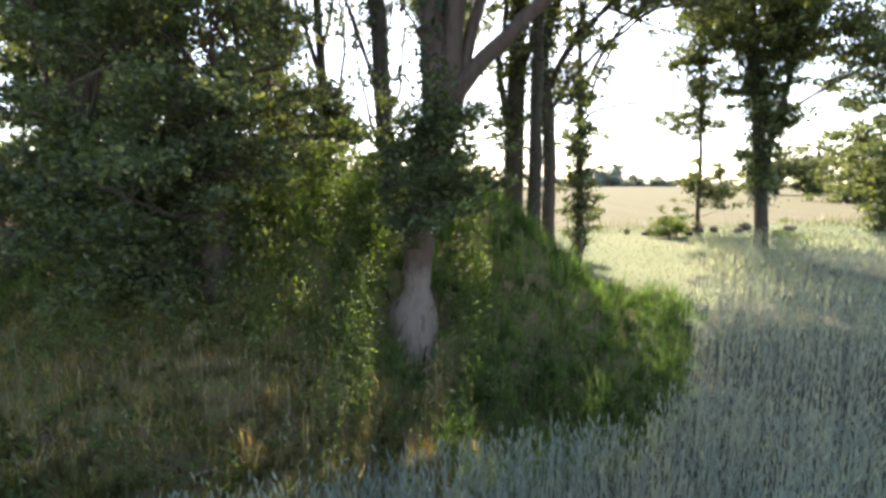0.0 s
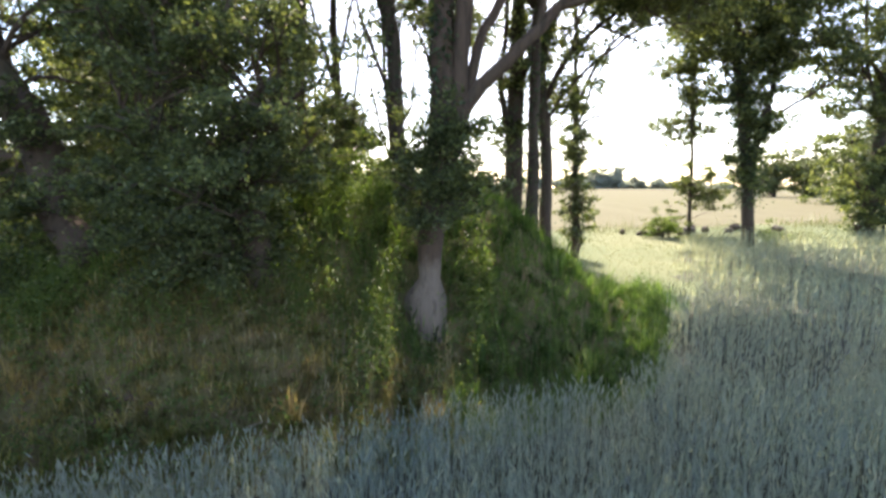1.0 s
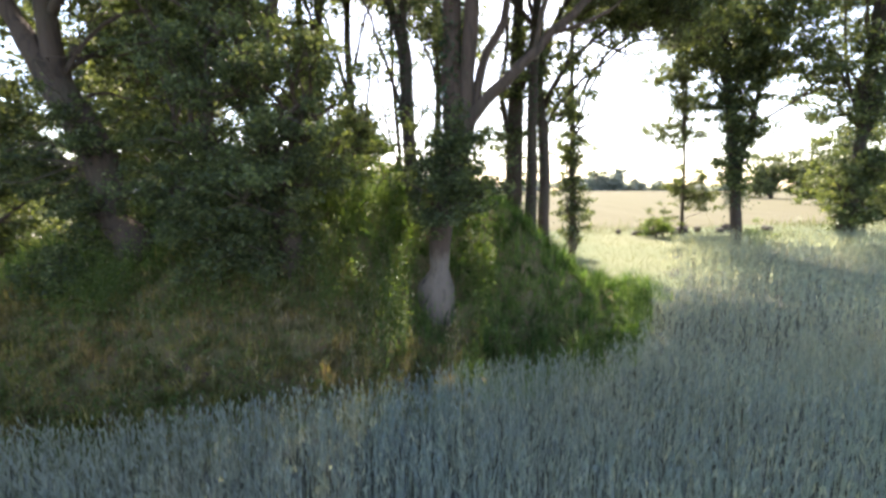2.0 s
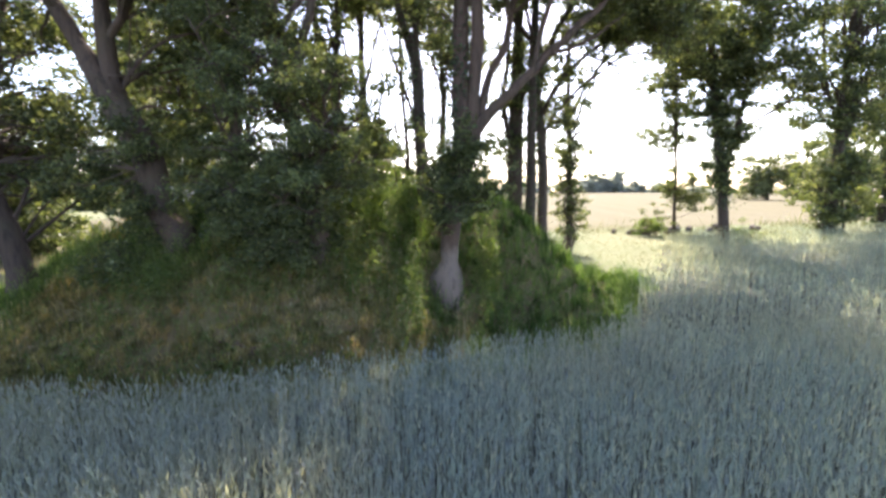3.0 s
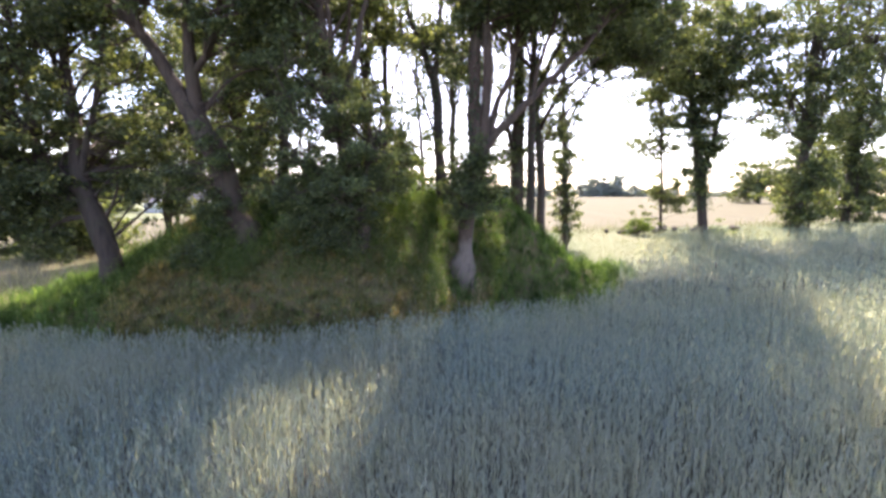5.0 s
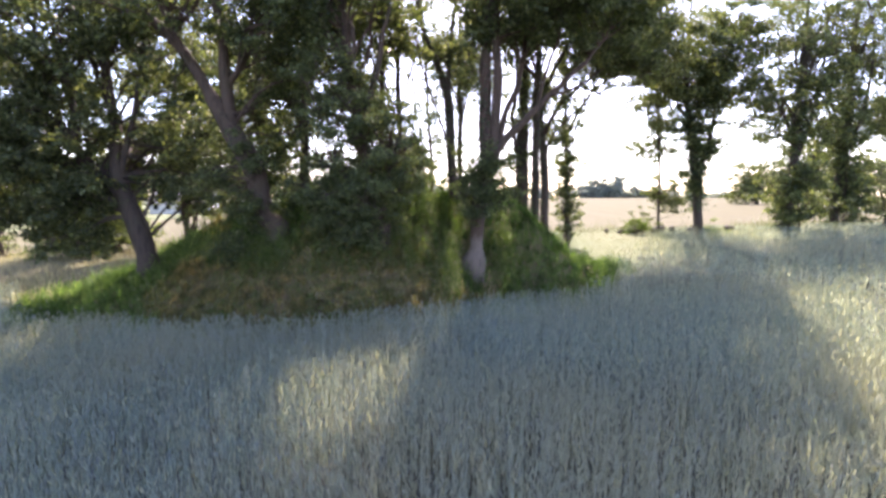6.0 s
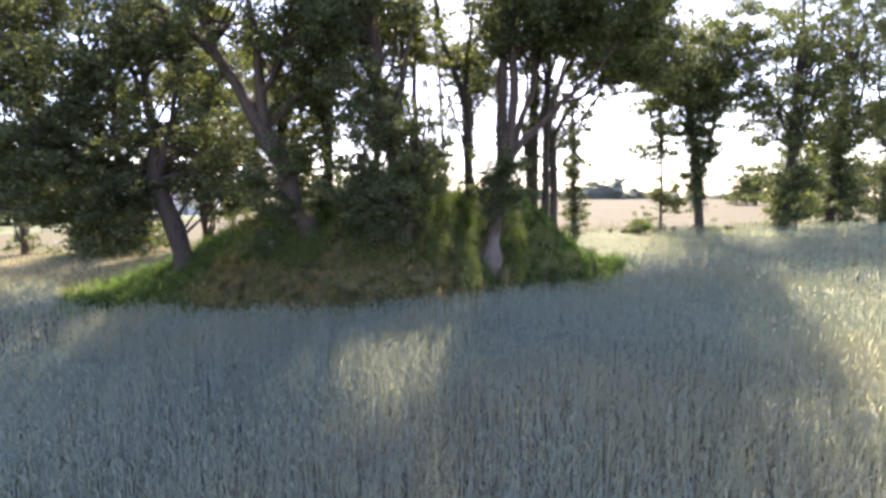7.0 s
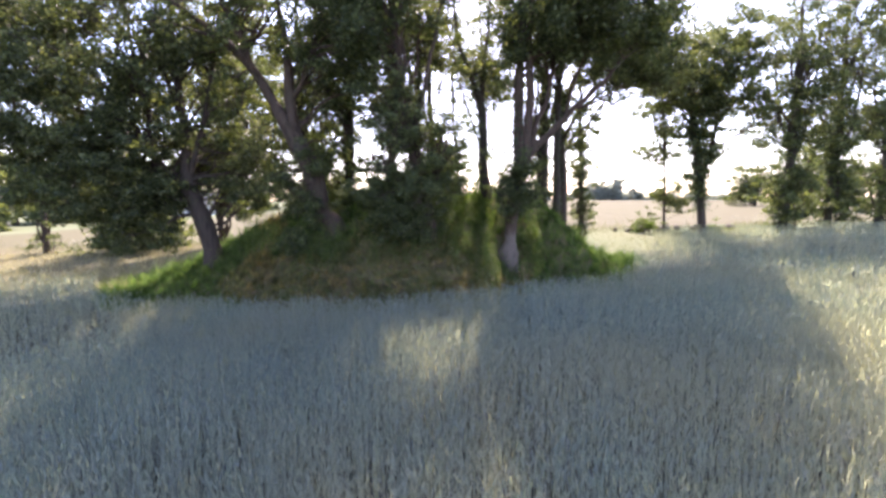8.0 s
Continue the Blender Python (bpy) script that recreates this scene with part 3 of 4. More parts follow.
# the broad tree at the mound's outer foot
tree("field_maple", "broad spreading tree with low drooping leafy branches",
     [(-11.95, 8.6, 0, 0.36), (-12.4, 8.6, 2.4, 0.31), (-12.8, 8.7, 3.4, 0.27), (-12.9, 8.8, 5.4, 0.18), (-13.2, 8.9, 8.0, 0.1), (-13.3, 9.0, 12.5, 0.03)],
     [[(-12.75, 8.6, 3.1, 0.21), (-13.5, 8.6, 3.9, 0.18), (-14.3, 8.6, 4.9, 0.13), (-15.0, 8.7, 6.2, 0.1), (-17.0, 8.9, 8.5, 0.06), (-18.5, 9.0, 10.0, 0.02)],
      [(-12.8, 8.7, 3.6, 0.12), (-12.2, 8.6, 5.4, 0.09), (-11.5, 8.5, 8.0, 0.06), (-11.0, 8.4, 11.0, 0.02)],
      [(-14.3, 8.6, 4.8, 0.09), (-14.1, 8.6, 6.2, 0.08), (-14.6, 8.6, 8.5, 0.05), (-14.8, 8.6, 11.0, 0.02)],
      [(-12.9, 8.8, 5.2, 0.12), (-13.1, 8.8, 6.4, 0.1), (-13.7, 8.9, 8.0, 0.07), (-14.0, 9.0, 10.0, 0.03)],
      [(-13.4, 8.6, 3.9, 0.09), (-16.0, 8.4, 4.4, 0.07), (-19.0, 8.4, 4.6, 0.03)],
      [(-14.8, 8.6, 5.6, 0.08), (-17.0, 8.3, 6.4, 0.06), (-20.0, 8.2, 6.8, 0.02)]],
     [(-16.4, 8.5, 3.5, 3.4, 2.0, 1.6, 250, 74, 0.21), (-14.8, 8.7, 9.2, 4.6, 3.2, 3.2, 330, 64, 0.26), (-18.0, 8.4, 6.6, 3.2, 2.2, 2.6, 230, 66, 0.24), (-20.6, 8.8, 9.4, 3.4, 2.4, 3.2, 220, 64, 0.26), (-17.6, 8.7, 10.6, 2.5, 2.0, 1.8, 90, 60, 0.25), (-19.6, 8.4, 4.9, 2.6, 1.8, 1.5, 110, 66, 0.22), (-14.6, 8.6, 5.4, 2.4, 1.6, 1.4, 100, 64, 0.2), (-11.2, 9.4, 3.6, 1.1, 0.9, 1.2, 50, 66, 0.18), (-11.2, 9.0, 6.4, 1.4, 1.2, 1.4, 36, 54, 0.2), (-12.5, 8.8, 8.4, 1.8, 1.4, 1.4, 84, 60, 0.22), (-13.9, 8.2, 3.2, 1.1, 0.8, 1.0, 44, 70, 0.17), (-10.8, 8.8, 4.8, 1.0, 0.8, 1.0, 22, 56, 0.17), (-14.5, 8.2, 2.2, 1.4, 1.0, 0.9, 66, 76, 0.17), (-13.3, 10.6, 4.3, 2.0, 1.2, 1.4, 96, 70, 0.2)],
     ASH_BARK, ASH_LEAF, 0.148, 14)


def slim(name, label, x, y, dx, r, clumps, seed, limbs=(), ivy=None, top=14.0, bark_mat=ASH_BARK, leaf_mat=ASH_LEAF, leaf=0.148):
    g = float(ground_z(x, y))
    return tree(name, label, [(x, y, 0, r), (x + 0.15 * dx, y, g + 2.5, r * 0.85), (x + 0.5 * dx, y + 0.1, g + 6.0, r * 0.65), (x + dx, y + 0.2, g + top, 0.03)],
                limbs, clumps, bark_mat, leaf_mat, leaf, seed, ivy=ivy, sides=8)


# its clump at z 14.3 is out of view, there to darken the wheat
tree("ash_tree", "upright dark-barked tree behind the forked oak",
     [(-1.03, 9.3, 0, 0.23), (-1.09, 9.3, 3.7, 0.19), (-1.2, 9.3, 5.3, 0.18), (-1.27, 9.3, 6.6, 0.17), (-1.64, 9.3, 7.6, 0.11), (-2.0, 9.3, 8.5, 0.09), (-2.6, 9.3, 12.5, 0.03)],
     [[(-1.25, 9.3, 6.4, 0.12), (-1.2, 9.3, 7.6, 0.1), (-1.13, 9.3, 8.5, 0.08), (-0.9, 9.3, 12.5, 0.03)], [(-1.2, 9.3, 4.6, 0.06), (-1.5, 9.3, 5.5, 0.05), (-1.78, 9.3, 6.4, 0.04), (-2.16, 9.3, 7.5, 0.035), (-2.5, 9.3, 10.0, 0.015)], [(-1.1, 9.3, 4.2, 0.04), (-0.85, 9.3, 5.0, 0.03), (-0.7, 9.3, 6.5, 0.02)]],
     [(-1.7, 9.4, 14.3, 2.2, 1.8, 1.5, 120, 70, 0.24, 0.15), (-1.7, 9.3, 6.3, 0.5, 0.4, 0.8, 8, 26, 0.14), (-1.5, 9.3, 8.0, 1.2, 0.9, 0.9, 56, 48, 0.17)],
     ASH_BARK, ASH_LEAF, 0.12, 21, ivy=(2.2, 7.0, 900, 0.1), sides=9)
slim("ash_tree", "straight slender tree on the mound", -3.95, 11.6, 0.1, 0.14, [(-4.2, 11.6, 10.8, 2.0, 1.8, 2.2, 60, 65, 0.24), (-4.2, 11.5, 5.0, 0.7, 0.6, 1.0, 24, 44, 0.16), (-4.8, 11.6, 6.9, 0.9, 0.8, 1.2, 36, 50, 0.18), (-2.9, 11.7, 4.4, 0.75, 0.6, 1.0, 44, 46, 0.16), (-3.5, 11.7, 3.5, 0.8, 0.6, 0.7, 40, 46, 0.16)], 22, [[(-3.9, 11.6, 3.2, 0.05), (-3.3, 11.7, 4.0, 0.035), (-2.6, 11.7, 4.9, 0.012)]], ivy=(0.3, 6.0, 1000, 0.15))
slim("ash_tree", "slender forked tree with sparse leaves", -3.3, 13.5, -0.3, 0.16, [(-3.6, 13.4, 10.8, 2.0, 1.8, 2.4, 76, 65, 0.24), (-3.0, 13.3, 5.0, 0.7, 0.6, 1.2, 46, 46, 0.17), (-3.5, 13.3, 4.0, 0.5, 0.5, 0.6, 14, 40, 0.17)], 23,
     [[(-3.4, 13.5, 6.0, 0.08), (-3.9, 13.4, 7.6, 0.06), (-4.6, 13.4, 10.0, 0.03)], [(-3.4, 13.5, 6.6, 0.06), (-2.9, 13.4, 8.4, 0.04), (-2.3, 13.4, 10.5, 0.02)], [(-3.3, 13.5, 3.4, 0.06), (-2.9, 13.4, 5.2, 0.05), (-2.7, 13.4, 7.2, 0.035), (-3.0, 13.4, 9.5, 0.015)]])
slim("ash_tree", "stout upright tree in the thick of the mound", -6.9, 10.7, 0.3, 0.23, [(-6.8, 10.5, 10.5, 2.8, 2.2, 3.2, 100, 70, 0.25), (-7.1, 10.4, 5.0, 1.2, 1.0, 1.6, 46, 56, 0.2), (-7.5, 10.8, 7.4, 1.2, 1.1, 1.3, 60, 60, 0.2)], 24,
     [[(-6.8, 10.7, 5.5, 0.1), (-7.6, 10.7, 7.2, 0.07), (-8.4, 10.8, 10.0, 0.03)]], leaf_mat=OAK_LEAF, ivy=(0.3, 7.0, 1500, 0.2))
slim("ash_tree", "dark ivy-clad stem standing behind the dense oak", -5.4, 14.3, 0.2, 0.18, [(-4.6, 14.2, 11.4, 1.6, 1.6, 2.0, 26, 60, 0.24), (-5.4, 14.1, 7.0, 1.3, 1.0, 2.0, 76, 50, 0.19)], 34,
     [[(-5.3, 14.3, 6.0, 0.09), (-4.7, 14.3, 7.4, 0.07), (-4.5, 14.3, 9.4, 0.05), (-4.6, 14.3, 12.0, 0.02)]], ivy=(0.3, 9.0, 2600, 0.26))
slim("ash_tree", "leafy tree at the back of the mound", -9.6, 13.5, -0.4, 0.2, [(-9.8, 13.5, 9.5, 3.2, 2.2, 3.4, 92, 62, 0.26), (-9.2, 13.2, 4.6, 1.8, 1.2, 1.5, 60, 55, 0.22), (-8.4, 13.2, 7.0, 1.6, 1.2, 1.5, 60, 55, 0.22), (-11.6, 13.4, 6.0, 1.5, 1.2, 1.6, 46, 55, 0.22)], 30)
slim("ash_tree", "leafy tree beyond the mound on the field boundary", -18.4, 22.5, 0.6, 0.2, [(-16.8, 22.3, 7.0, 3.4, 2.0, 2.4, 190, 60, 0.3, 0.2), (-17.8, 22.4, 10.8, 3.8, 2.6, 2.6, 190, 60, 0.3, 0.2), (-13.6, 22.2, 8.0, 1.8, 1.5, 1.8, 70, 55, 0.28, 0.2), (-17.3, 22.2, 3.2, 1.7, 1.1, 1.9, 80, 55, 0.26, 0.2), (-15.2, 22.2, 4.6, 1.3, 1.0, 1.4, 50, 55, 0.26, 0.2)], 33)
slim("ash_tree", "thin bowed tree with sparse leaves behind the mound", -2.0, 16.0, -0.6, 0.1, [(-2.3, 16.0, 9.0, 0.9, 0.6, 1.2, 12, 30, 0.16), (-2.0, 16.0, 5.4, 0.6, 0.5, 0.9, 12, 32, 0.16), (-2.7, 16.0, 3.4, 0.8, 0.6, 0.6, 30, 44, 0.16)], 35,
     [[(-2.05, 16.0, 4.0, 0.06), (-2.6, 16.0, 6.0, 0.045), (-2.9, 16.0, 8.2, 0.03), (-3.1, 16.0, 11.0, 0.012)], [(-2.2, 16.0, 6.4, 0.05), (-1.7, 16.0, 8.4, 0.035), (-1.5, 16.0, 11.0, 0.012)]], top=12.0)
slim("ash_tree", "ivy-grown tree behind the mound", -0.5, 18.2, -0.1, 0.19, [(-0.6, 18.4, 10.4, 2.2, 1.8, 2.6, 110, 60, 0.26)], 32, ivy=(0.5, 9.0, 2200, 0.2))
slim("ash_tree", "sturdy tree at the end of the mound", 2.12, 13.5, 0.1, 0.33, [(2.3, 13.4, 12.0, 2.6, 2.2, 2.4, 80, 70, 0.25), (2.0, 13.3, 4.8, 0.5, 0.5, 1.2, 18, 36, 0.15), (2.3, 13.2, 7.2, 1.1, 0.8, 1.3, 60, 48, 0.18)], 25,
     [[(2.15, 13.5, 4.2, 0.13), (1.88, 13.4, 5.1, 0.11), (1.66, 13.4, 6.1, 0.09), (1.83, 13.4, 8.1, 0.07), (1.6, 13.4, 11.0, 0.03)], [(2.2, 13.5, 5.6, 0.1), (2.6, 13.4, 7.4, 0.08), (3.2, 13.3, 10.0, 0.03)]], ivy=(0.6, 8.0, 1500, 0.16))
slim("ash_tree", "dark upright tree at the end of the mound", 2.36, 11.6, 0.05, 0.19, [(2.6, 11.4, 11.6, 2.2, 2.0, 2.0, 60, 65, 0.25)], 26, ivy=(0.5, 7.0, 900, 0.13))
# its highest clump is added above the view for shade on the wheat
tree("ash_tree", "leafy tree with a bough arching over the meadow",
     [(3.12, 13.0, 0, 0.21), (3.0, 13.0, 4.7, 0.18), (2.8, 13.0, 6.8, 0.15), (3.25, 12.9, 8.3, 0.1), (4.1, 12.8, 9.9, 0.07), (4.6, 12.6, 13.0, 0.03)],
     [[(2.95, 13.0, 5.6, 0.1), (3.4, 12.9, 6.6, 0.09), (4.0, 12.8, 7.35, 0.075), (5.0, 12.7, 8.1, 0.06), (6.4, 12.6, 8.5, 0.04), (7.4, 12.5, 8.1, 0.015)],
      [(3.0, 13.0, 5.0, 0.07), (3.6, 12.8, 6.0, 0.055), (4.6, 12.6, 6.9, 0.045), (5.8, 12.4, 7.6, 0.03), (7.0, 12.3, 7.6, 0.01)],
      [(4.4, 12.8, 7.7, 0.04), (5.2, 12.7, 7.4, 0.03), (5.9, 12.6, 7.0, 0.012)], [(5.4, 12.7, 8.25, 0.03), (6.2, 12.6, 7.8, 0.02), (7.0, 12.6, 7.3, 0.008)], [(3.5, 12.9, 6.75, 0.05), (3.9, 12.6, 8.2, 0.04), (4.9, 12.3, 9.4, 0.02)],
      [(3.05, 13.0, 3.2, 0.03), (3.7, 12.9, 3.0, 0.02), (4.1, 12.9, 3.3, 0.008)]],
     [(4.6, 12.2, 9.3, 2.7, 1.8, 1.0, 90, 60, 0.22), (3.8, 12.0, 11.6, 3.0, 2.4, 2.2, 190, 65, 0.25), (6.6, 12.3, 9.6, 1.6, 1.4, 1.1, 80, 60, 0.22), (7.2, 12.5, 9.3, 1.2, 1.2, 0.9, 60, 60, 0.2), (4.0, 12.2, 13.8, 2.4, 2.2, 1.4, 120, 75, 0.26, 0.17), (3.2, 12.9, 5.4, 0.5, 0.5, 1.0, 14, 36, 0.15), (4.9, 12.6, 7.5, 0.9, 0.6, 0.5, 10, 26, 0.16), (3.5, 12.9, 7.2, 0.8, 0.6, 0.9, 44, 40, 0.16), (3.6, 12.9, 5.9, 0.5, 0.5, 0.7, 20, 36, 0.15), (6.0, 12.5, 8.5, 1.4, 0.8, 0.5, 36, 40, 0.17)],
     ASH_BARK, ASH_LEAF, 0.14, 27, sides=8)
slim("ash_tree", "tree leafy all up its stem, spreading over the meadow", 5.0, 16.3, -0.3, 0.15, [(5.0, 16.2, 2.6, 0.6, 0.5, 1.2, 44, 50, 0.15), (4.9, 16.3, 5.2, 0.5, 0.5, 1.6, 34, 46, 0.15), (7.3, 15.9, 11.0, 2.8, 2.2, 2.0, 220, 65, 0.24), (8.5, 15.9, 9.9, 1.8, 1.5, 1.5, 110, 60, 0.22)], 28,
     [[(4.85, 16.3, 5.0, 0.055), (5.2, 16.1, 5.5, 0.05), (6.12, 16.0, 5.75, 0.044), (6.9, 16.0, 5.78, 0.034), (7.35, 16.0, 5.62, 0.012)], [(4.9, 16.3, 6.2, 0.08), (6.0, 16.2, 8.2, 0.06), (8.0, 15.9, 9.6, 0.02)], [(4.8, 16.3, 5.0, 0.06), (5.6, 16.2, 7.2, 0.04), (6.6, 16.2, 10.0, 0.02)]], top=12.5, ivy=(0.6, 7.0, 2400, 0.3))
slim("sapling", "slender sapling with a few tufts of leaves", 12.2, 21.5, -0.4, 0.1, [(12.8, 21.5, 3.1, 1.0, 0.6, 0.8, 54, 60, 0.17), (11.4, 21.5, 6.0, 1.2, 0.8, 0.7, 44, 50, 0.18), (11.7, 21.5, 8.2, 1.3, 0.9, 1.3, 80, 55, 0.2), (11.4, 21.5, 10.4, 1.4, 1.0, 1.1, 56, 50, 0.22)], 29, top=11.0)
tree("ivy_tree", "ivy-clad tree with a forked crown by the field boundary",
     [(12.75, 17.9, 0, 0.24), (12.6, 17.9, 2.6, 0.22), (12.2, 17.9, 5.5, 0.2), (11.8, 18.0, 8.0, 0.14), (11.8, 18.2, 14.0, 0.04)],
     [[(12.5, 17.9, 3.6, 0.16), (13.0, 17.9, 6.0, 0.12), (13.4, 18.0, 8.5, 0.08), (13.6, 18.0, 12.5, 0.04)], [(12.9, 17.9, 5.6, 0.08), (14.2, 17.8, 6.5, 0.06), (16.4, 17.8, 7.7, 0.03)]],
     [(13.3, 18.0, 10.6, 2.4, 2.2, 2.8, 260, 70, 0.25), (12.9, 17.8, 6.0, 0.8, 0.6, 1.4, 40, 55, 0.18), (15.6, 17.8, 8.0, 1.5, 1.0, 0.8, 36, 50, 0.22), (12.5, 17.7, 4.0, 0.55, 0.5, 1.0, 30, 50, 0.15), (11.6, 17.9, 9.2, 1.7, 1.2, 1.6, 130, 60, 0.22), (12.2, 17.8, 6.9, 1.0, 0.8, 1.0, 60, 55, 0.18)], ASH_BARK, OAK_LEAF, 0.16, 31, ivy=(1.6, 7.5, 5200, 0.28))
for k, (x, y, h, s) in enumerate([(17.2, 17.4, 15.0, 1.0), (20.9, 18.7, 15.5, 0.8), (24.6, 19.3, 15.0, 1.1)]):
    g = float(ground_z(x, y))
    tree("ivy_tree", "tall airy tree thickly clad in ivy beside the wheat",
         [(x, y, 0, 0.24), (x + 0.1, y, g + 3.5, 0.22), (x + 0.3, y + 0.1, g + 7.0, 0.15), (x + 0.2, y, g + h, 0.03)],
         [[(x + 0.1, y, g + 4.0, 0.13), (x + 0.9, y, g + 6.2, 0.1), (x + 1.3, y, g + 9.0, 0.07), (x + 1.0, y, g + 13.0, 0.02)], [(x + 0.1, y, g + 5.0, 0.1), (x - 0.7, y, g + 7.0, 0.07), (x - 1.2, y, g + 11.0, 0.03)],
          [(x + 0.25, y, g + 6.5, 0.08), (x + 0.9, y + 0.2, g + 8.5, 0.05), (x + 2.0, y + 0.2, g + 11.5, 0.015)], [(x - 0.5, y, g + 6.4, 0.05), (x - 1.6, y, g + 8.2, 0.035), (x - 2.2, y, g + 10.6, 0.012)], [(x + 0.3, y, g + 7.5, 0.07), (x, y - 0.3, g + 9.6, 0.045), (x - 0.4, y - 0.4, g + 12.5, 0.012)]],
         [(x - 0.1, y - 0.2, g + 2.4, 1.35 * s, 1.0, 1.9, 120, 60, 0.2), (x + 0.1, y, g + 6.4, 1.8 * s, 1.3, 2.2, 150, 54, 0.23), (x + 0.1, y, g + h - 4.2, 2.7, 2.0, 4.0, 200, 46, 0.25)], ASH_BARK, OAK_LEAF, 0.155, 40 + k, ivy=(0.3, 8.0, 4200, 0.42), group="boundary trees")


def far_tree(name, label, x, y, w, h, seed, mat=HAZED_LEAF, leaf=0.5, clusters=90, group=""):
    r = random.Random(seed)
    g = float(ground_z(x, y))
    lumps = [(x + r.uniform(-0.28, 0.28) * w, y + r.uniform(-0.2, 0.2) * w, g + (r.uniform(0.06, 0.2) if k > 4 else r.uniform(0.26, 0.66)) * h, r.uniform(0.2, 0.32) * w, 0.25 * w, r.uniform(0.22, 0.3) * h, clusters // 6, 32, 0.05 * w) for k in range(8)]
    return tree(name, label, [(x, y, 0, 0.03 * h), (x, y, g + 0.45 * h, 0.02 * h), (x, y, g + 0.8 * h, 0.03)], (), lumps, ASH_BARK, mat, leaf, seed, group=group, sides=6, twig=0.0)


for k, (x, y, w, h) in enumerate([(50, 68, 8, 9.0), (55, 67, 9, 10), (64, 66, 9, 9), (38, 42, 9, 9.5)]):
    far_tree("broadleaf_tree", "rounded pale-green tree beyond the field corner", x, y, w, h, 60 + k, ASH_LEAF, 0.36, 170)
# these rows take the leaf whose pale colour stands in for haze
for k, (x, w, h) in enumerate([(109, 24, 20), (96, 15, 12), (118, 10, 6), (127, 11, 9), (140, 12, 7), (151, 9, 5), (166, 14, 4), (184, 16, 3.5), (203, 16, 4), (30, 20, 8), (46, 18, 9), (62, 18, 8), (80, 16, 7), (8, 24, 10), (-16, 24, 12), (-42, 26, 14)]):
    far_tree("broadleaf_tree", "tree on the far edge of the field, haze put into its leaf colour", x, 300, w, h, 70 + k, leaf=2.8, clusters=84, group="far trees")
for k, (x, y, w, h) in enumerate([(-60, 45, 12, 12), (-66, 58, 12, 13), (-70, 72, 13, 13), (-74, 92, 14, 14), (-70, 114, 14, 13), (-58, 132, 15, 14), (-70, 36, 12, 11), (-54, 150, 15, 14), (-66, 126, 16, 14), (-47, 166, 20, 15), (-36, 182, 20, 15), (-22, 196, 22, 15), (-64, 64, 12, 11), (-80, 104, 15, 13)]):
    far_tree("broadleaf_tree", "dark tree at the wood's edge beyond the field", x, y, w, h, 90 + k, ASH_LEAF, 0.85, 84, group="wood edge trees")
far_tree("bush", "dark rounded bush on the field boundary", -23.3, 20.5, 6.4, 6.4, 101, OAK_LEAF, 0.24, 400)
far_tree("sapling", "small tree on the field boundary", -29.0, 20.5, 3.0, 7.5, 102, ASH_LEAF, 0.16, 50)


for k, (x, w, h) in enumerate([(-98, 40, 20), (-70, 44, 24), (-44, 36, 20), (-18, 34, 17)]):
    far_tree("broadleaf_tree", "treetops of a distant wood, haze put into their leaf colour", x, 420, w, h, 110 + k, leaf=4.0, clusters=60, group="distant wood")


# ---- the farmhouse beyond the field ----
def box_mesh(name, x0, x1, y0, y1, z0, z1, mat, bevel=0.02):
    bm = bmesh.new()
    bmesh.ops.create_cube(bm, size=1)
    bmesh.ops.scale(bm, vec=(x1 - x0, y1 - y0, z1 - z0), verts=bm.verts)
    bmesh.ops.translate(bm, vec=((x0 + x1) / 2, (y0 + y1) / 2, (z0 + z1) / 2), verts=bm.verts)
    bmesh.ops.bevel(bm, geom=bm.edges[:], offset=bevel, segments=1, affect="EDGES")
    me = bpy.data.meshes.new(name)
    bm.to_mesh(me)
    bm.free()
    me.materials.append(mat)
    return me


def plain(name, c1, c2, rough=0.85, scale=3.0):
    m, nt, b = material(name, rough)
    nt.links.new(mix(nt, noise_tex(nt, scale, 6.0), c1, c2), b.inputs["Base Color"])
    return m


WHITEWASH = plain("whitewash", (0.72, 0.71, 0.68), (0.6, 0.59, 0.56))
SLATE = plain("grey roof", (0.13, 0.13, 0.14), (0.19, 0.19, 0.2), 0.7, 6.0)
PANE, nt, b = material("dark pane", 0.08)
b.inputs["Base Color"].default_value = (0.02, 0.025, 0.03, 1)
FRAME = plain("painted frame", (0.6, 0.6, 0.58), (0.5, 0.5, 0.48), 0.5)


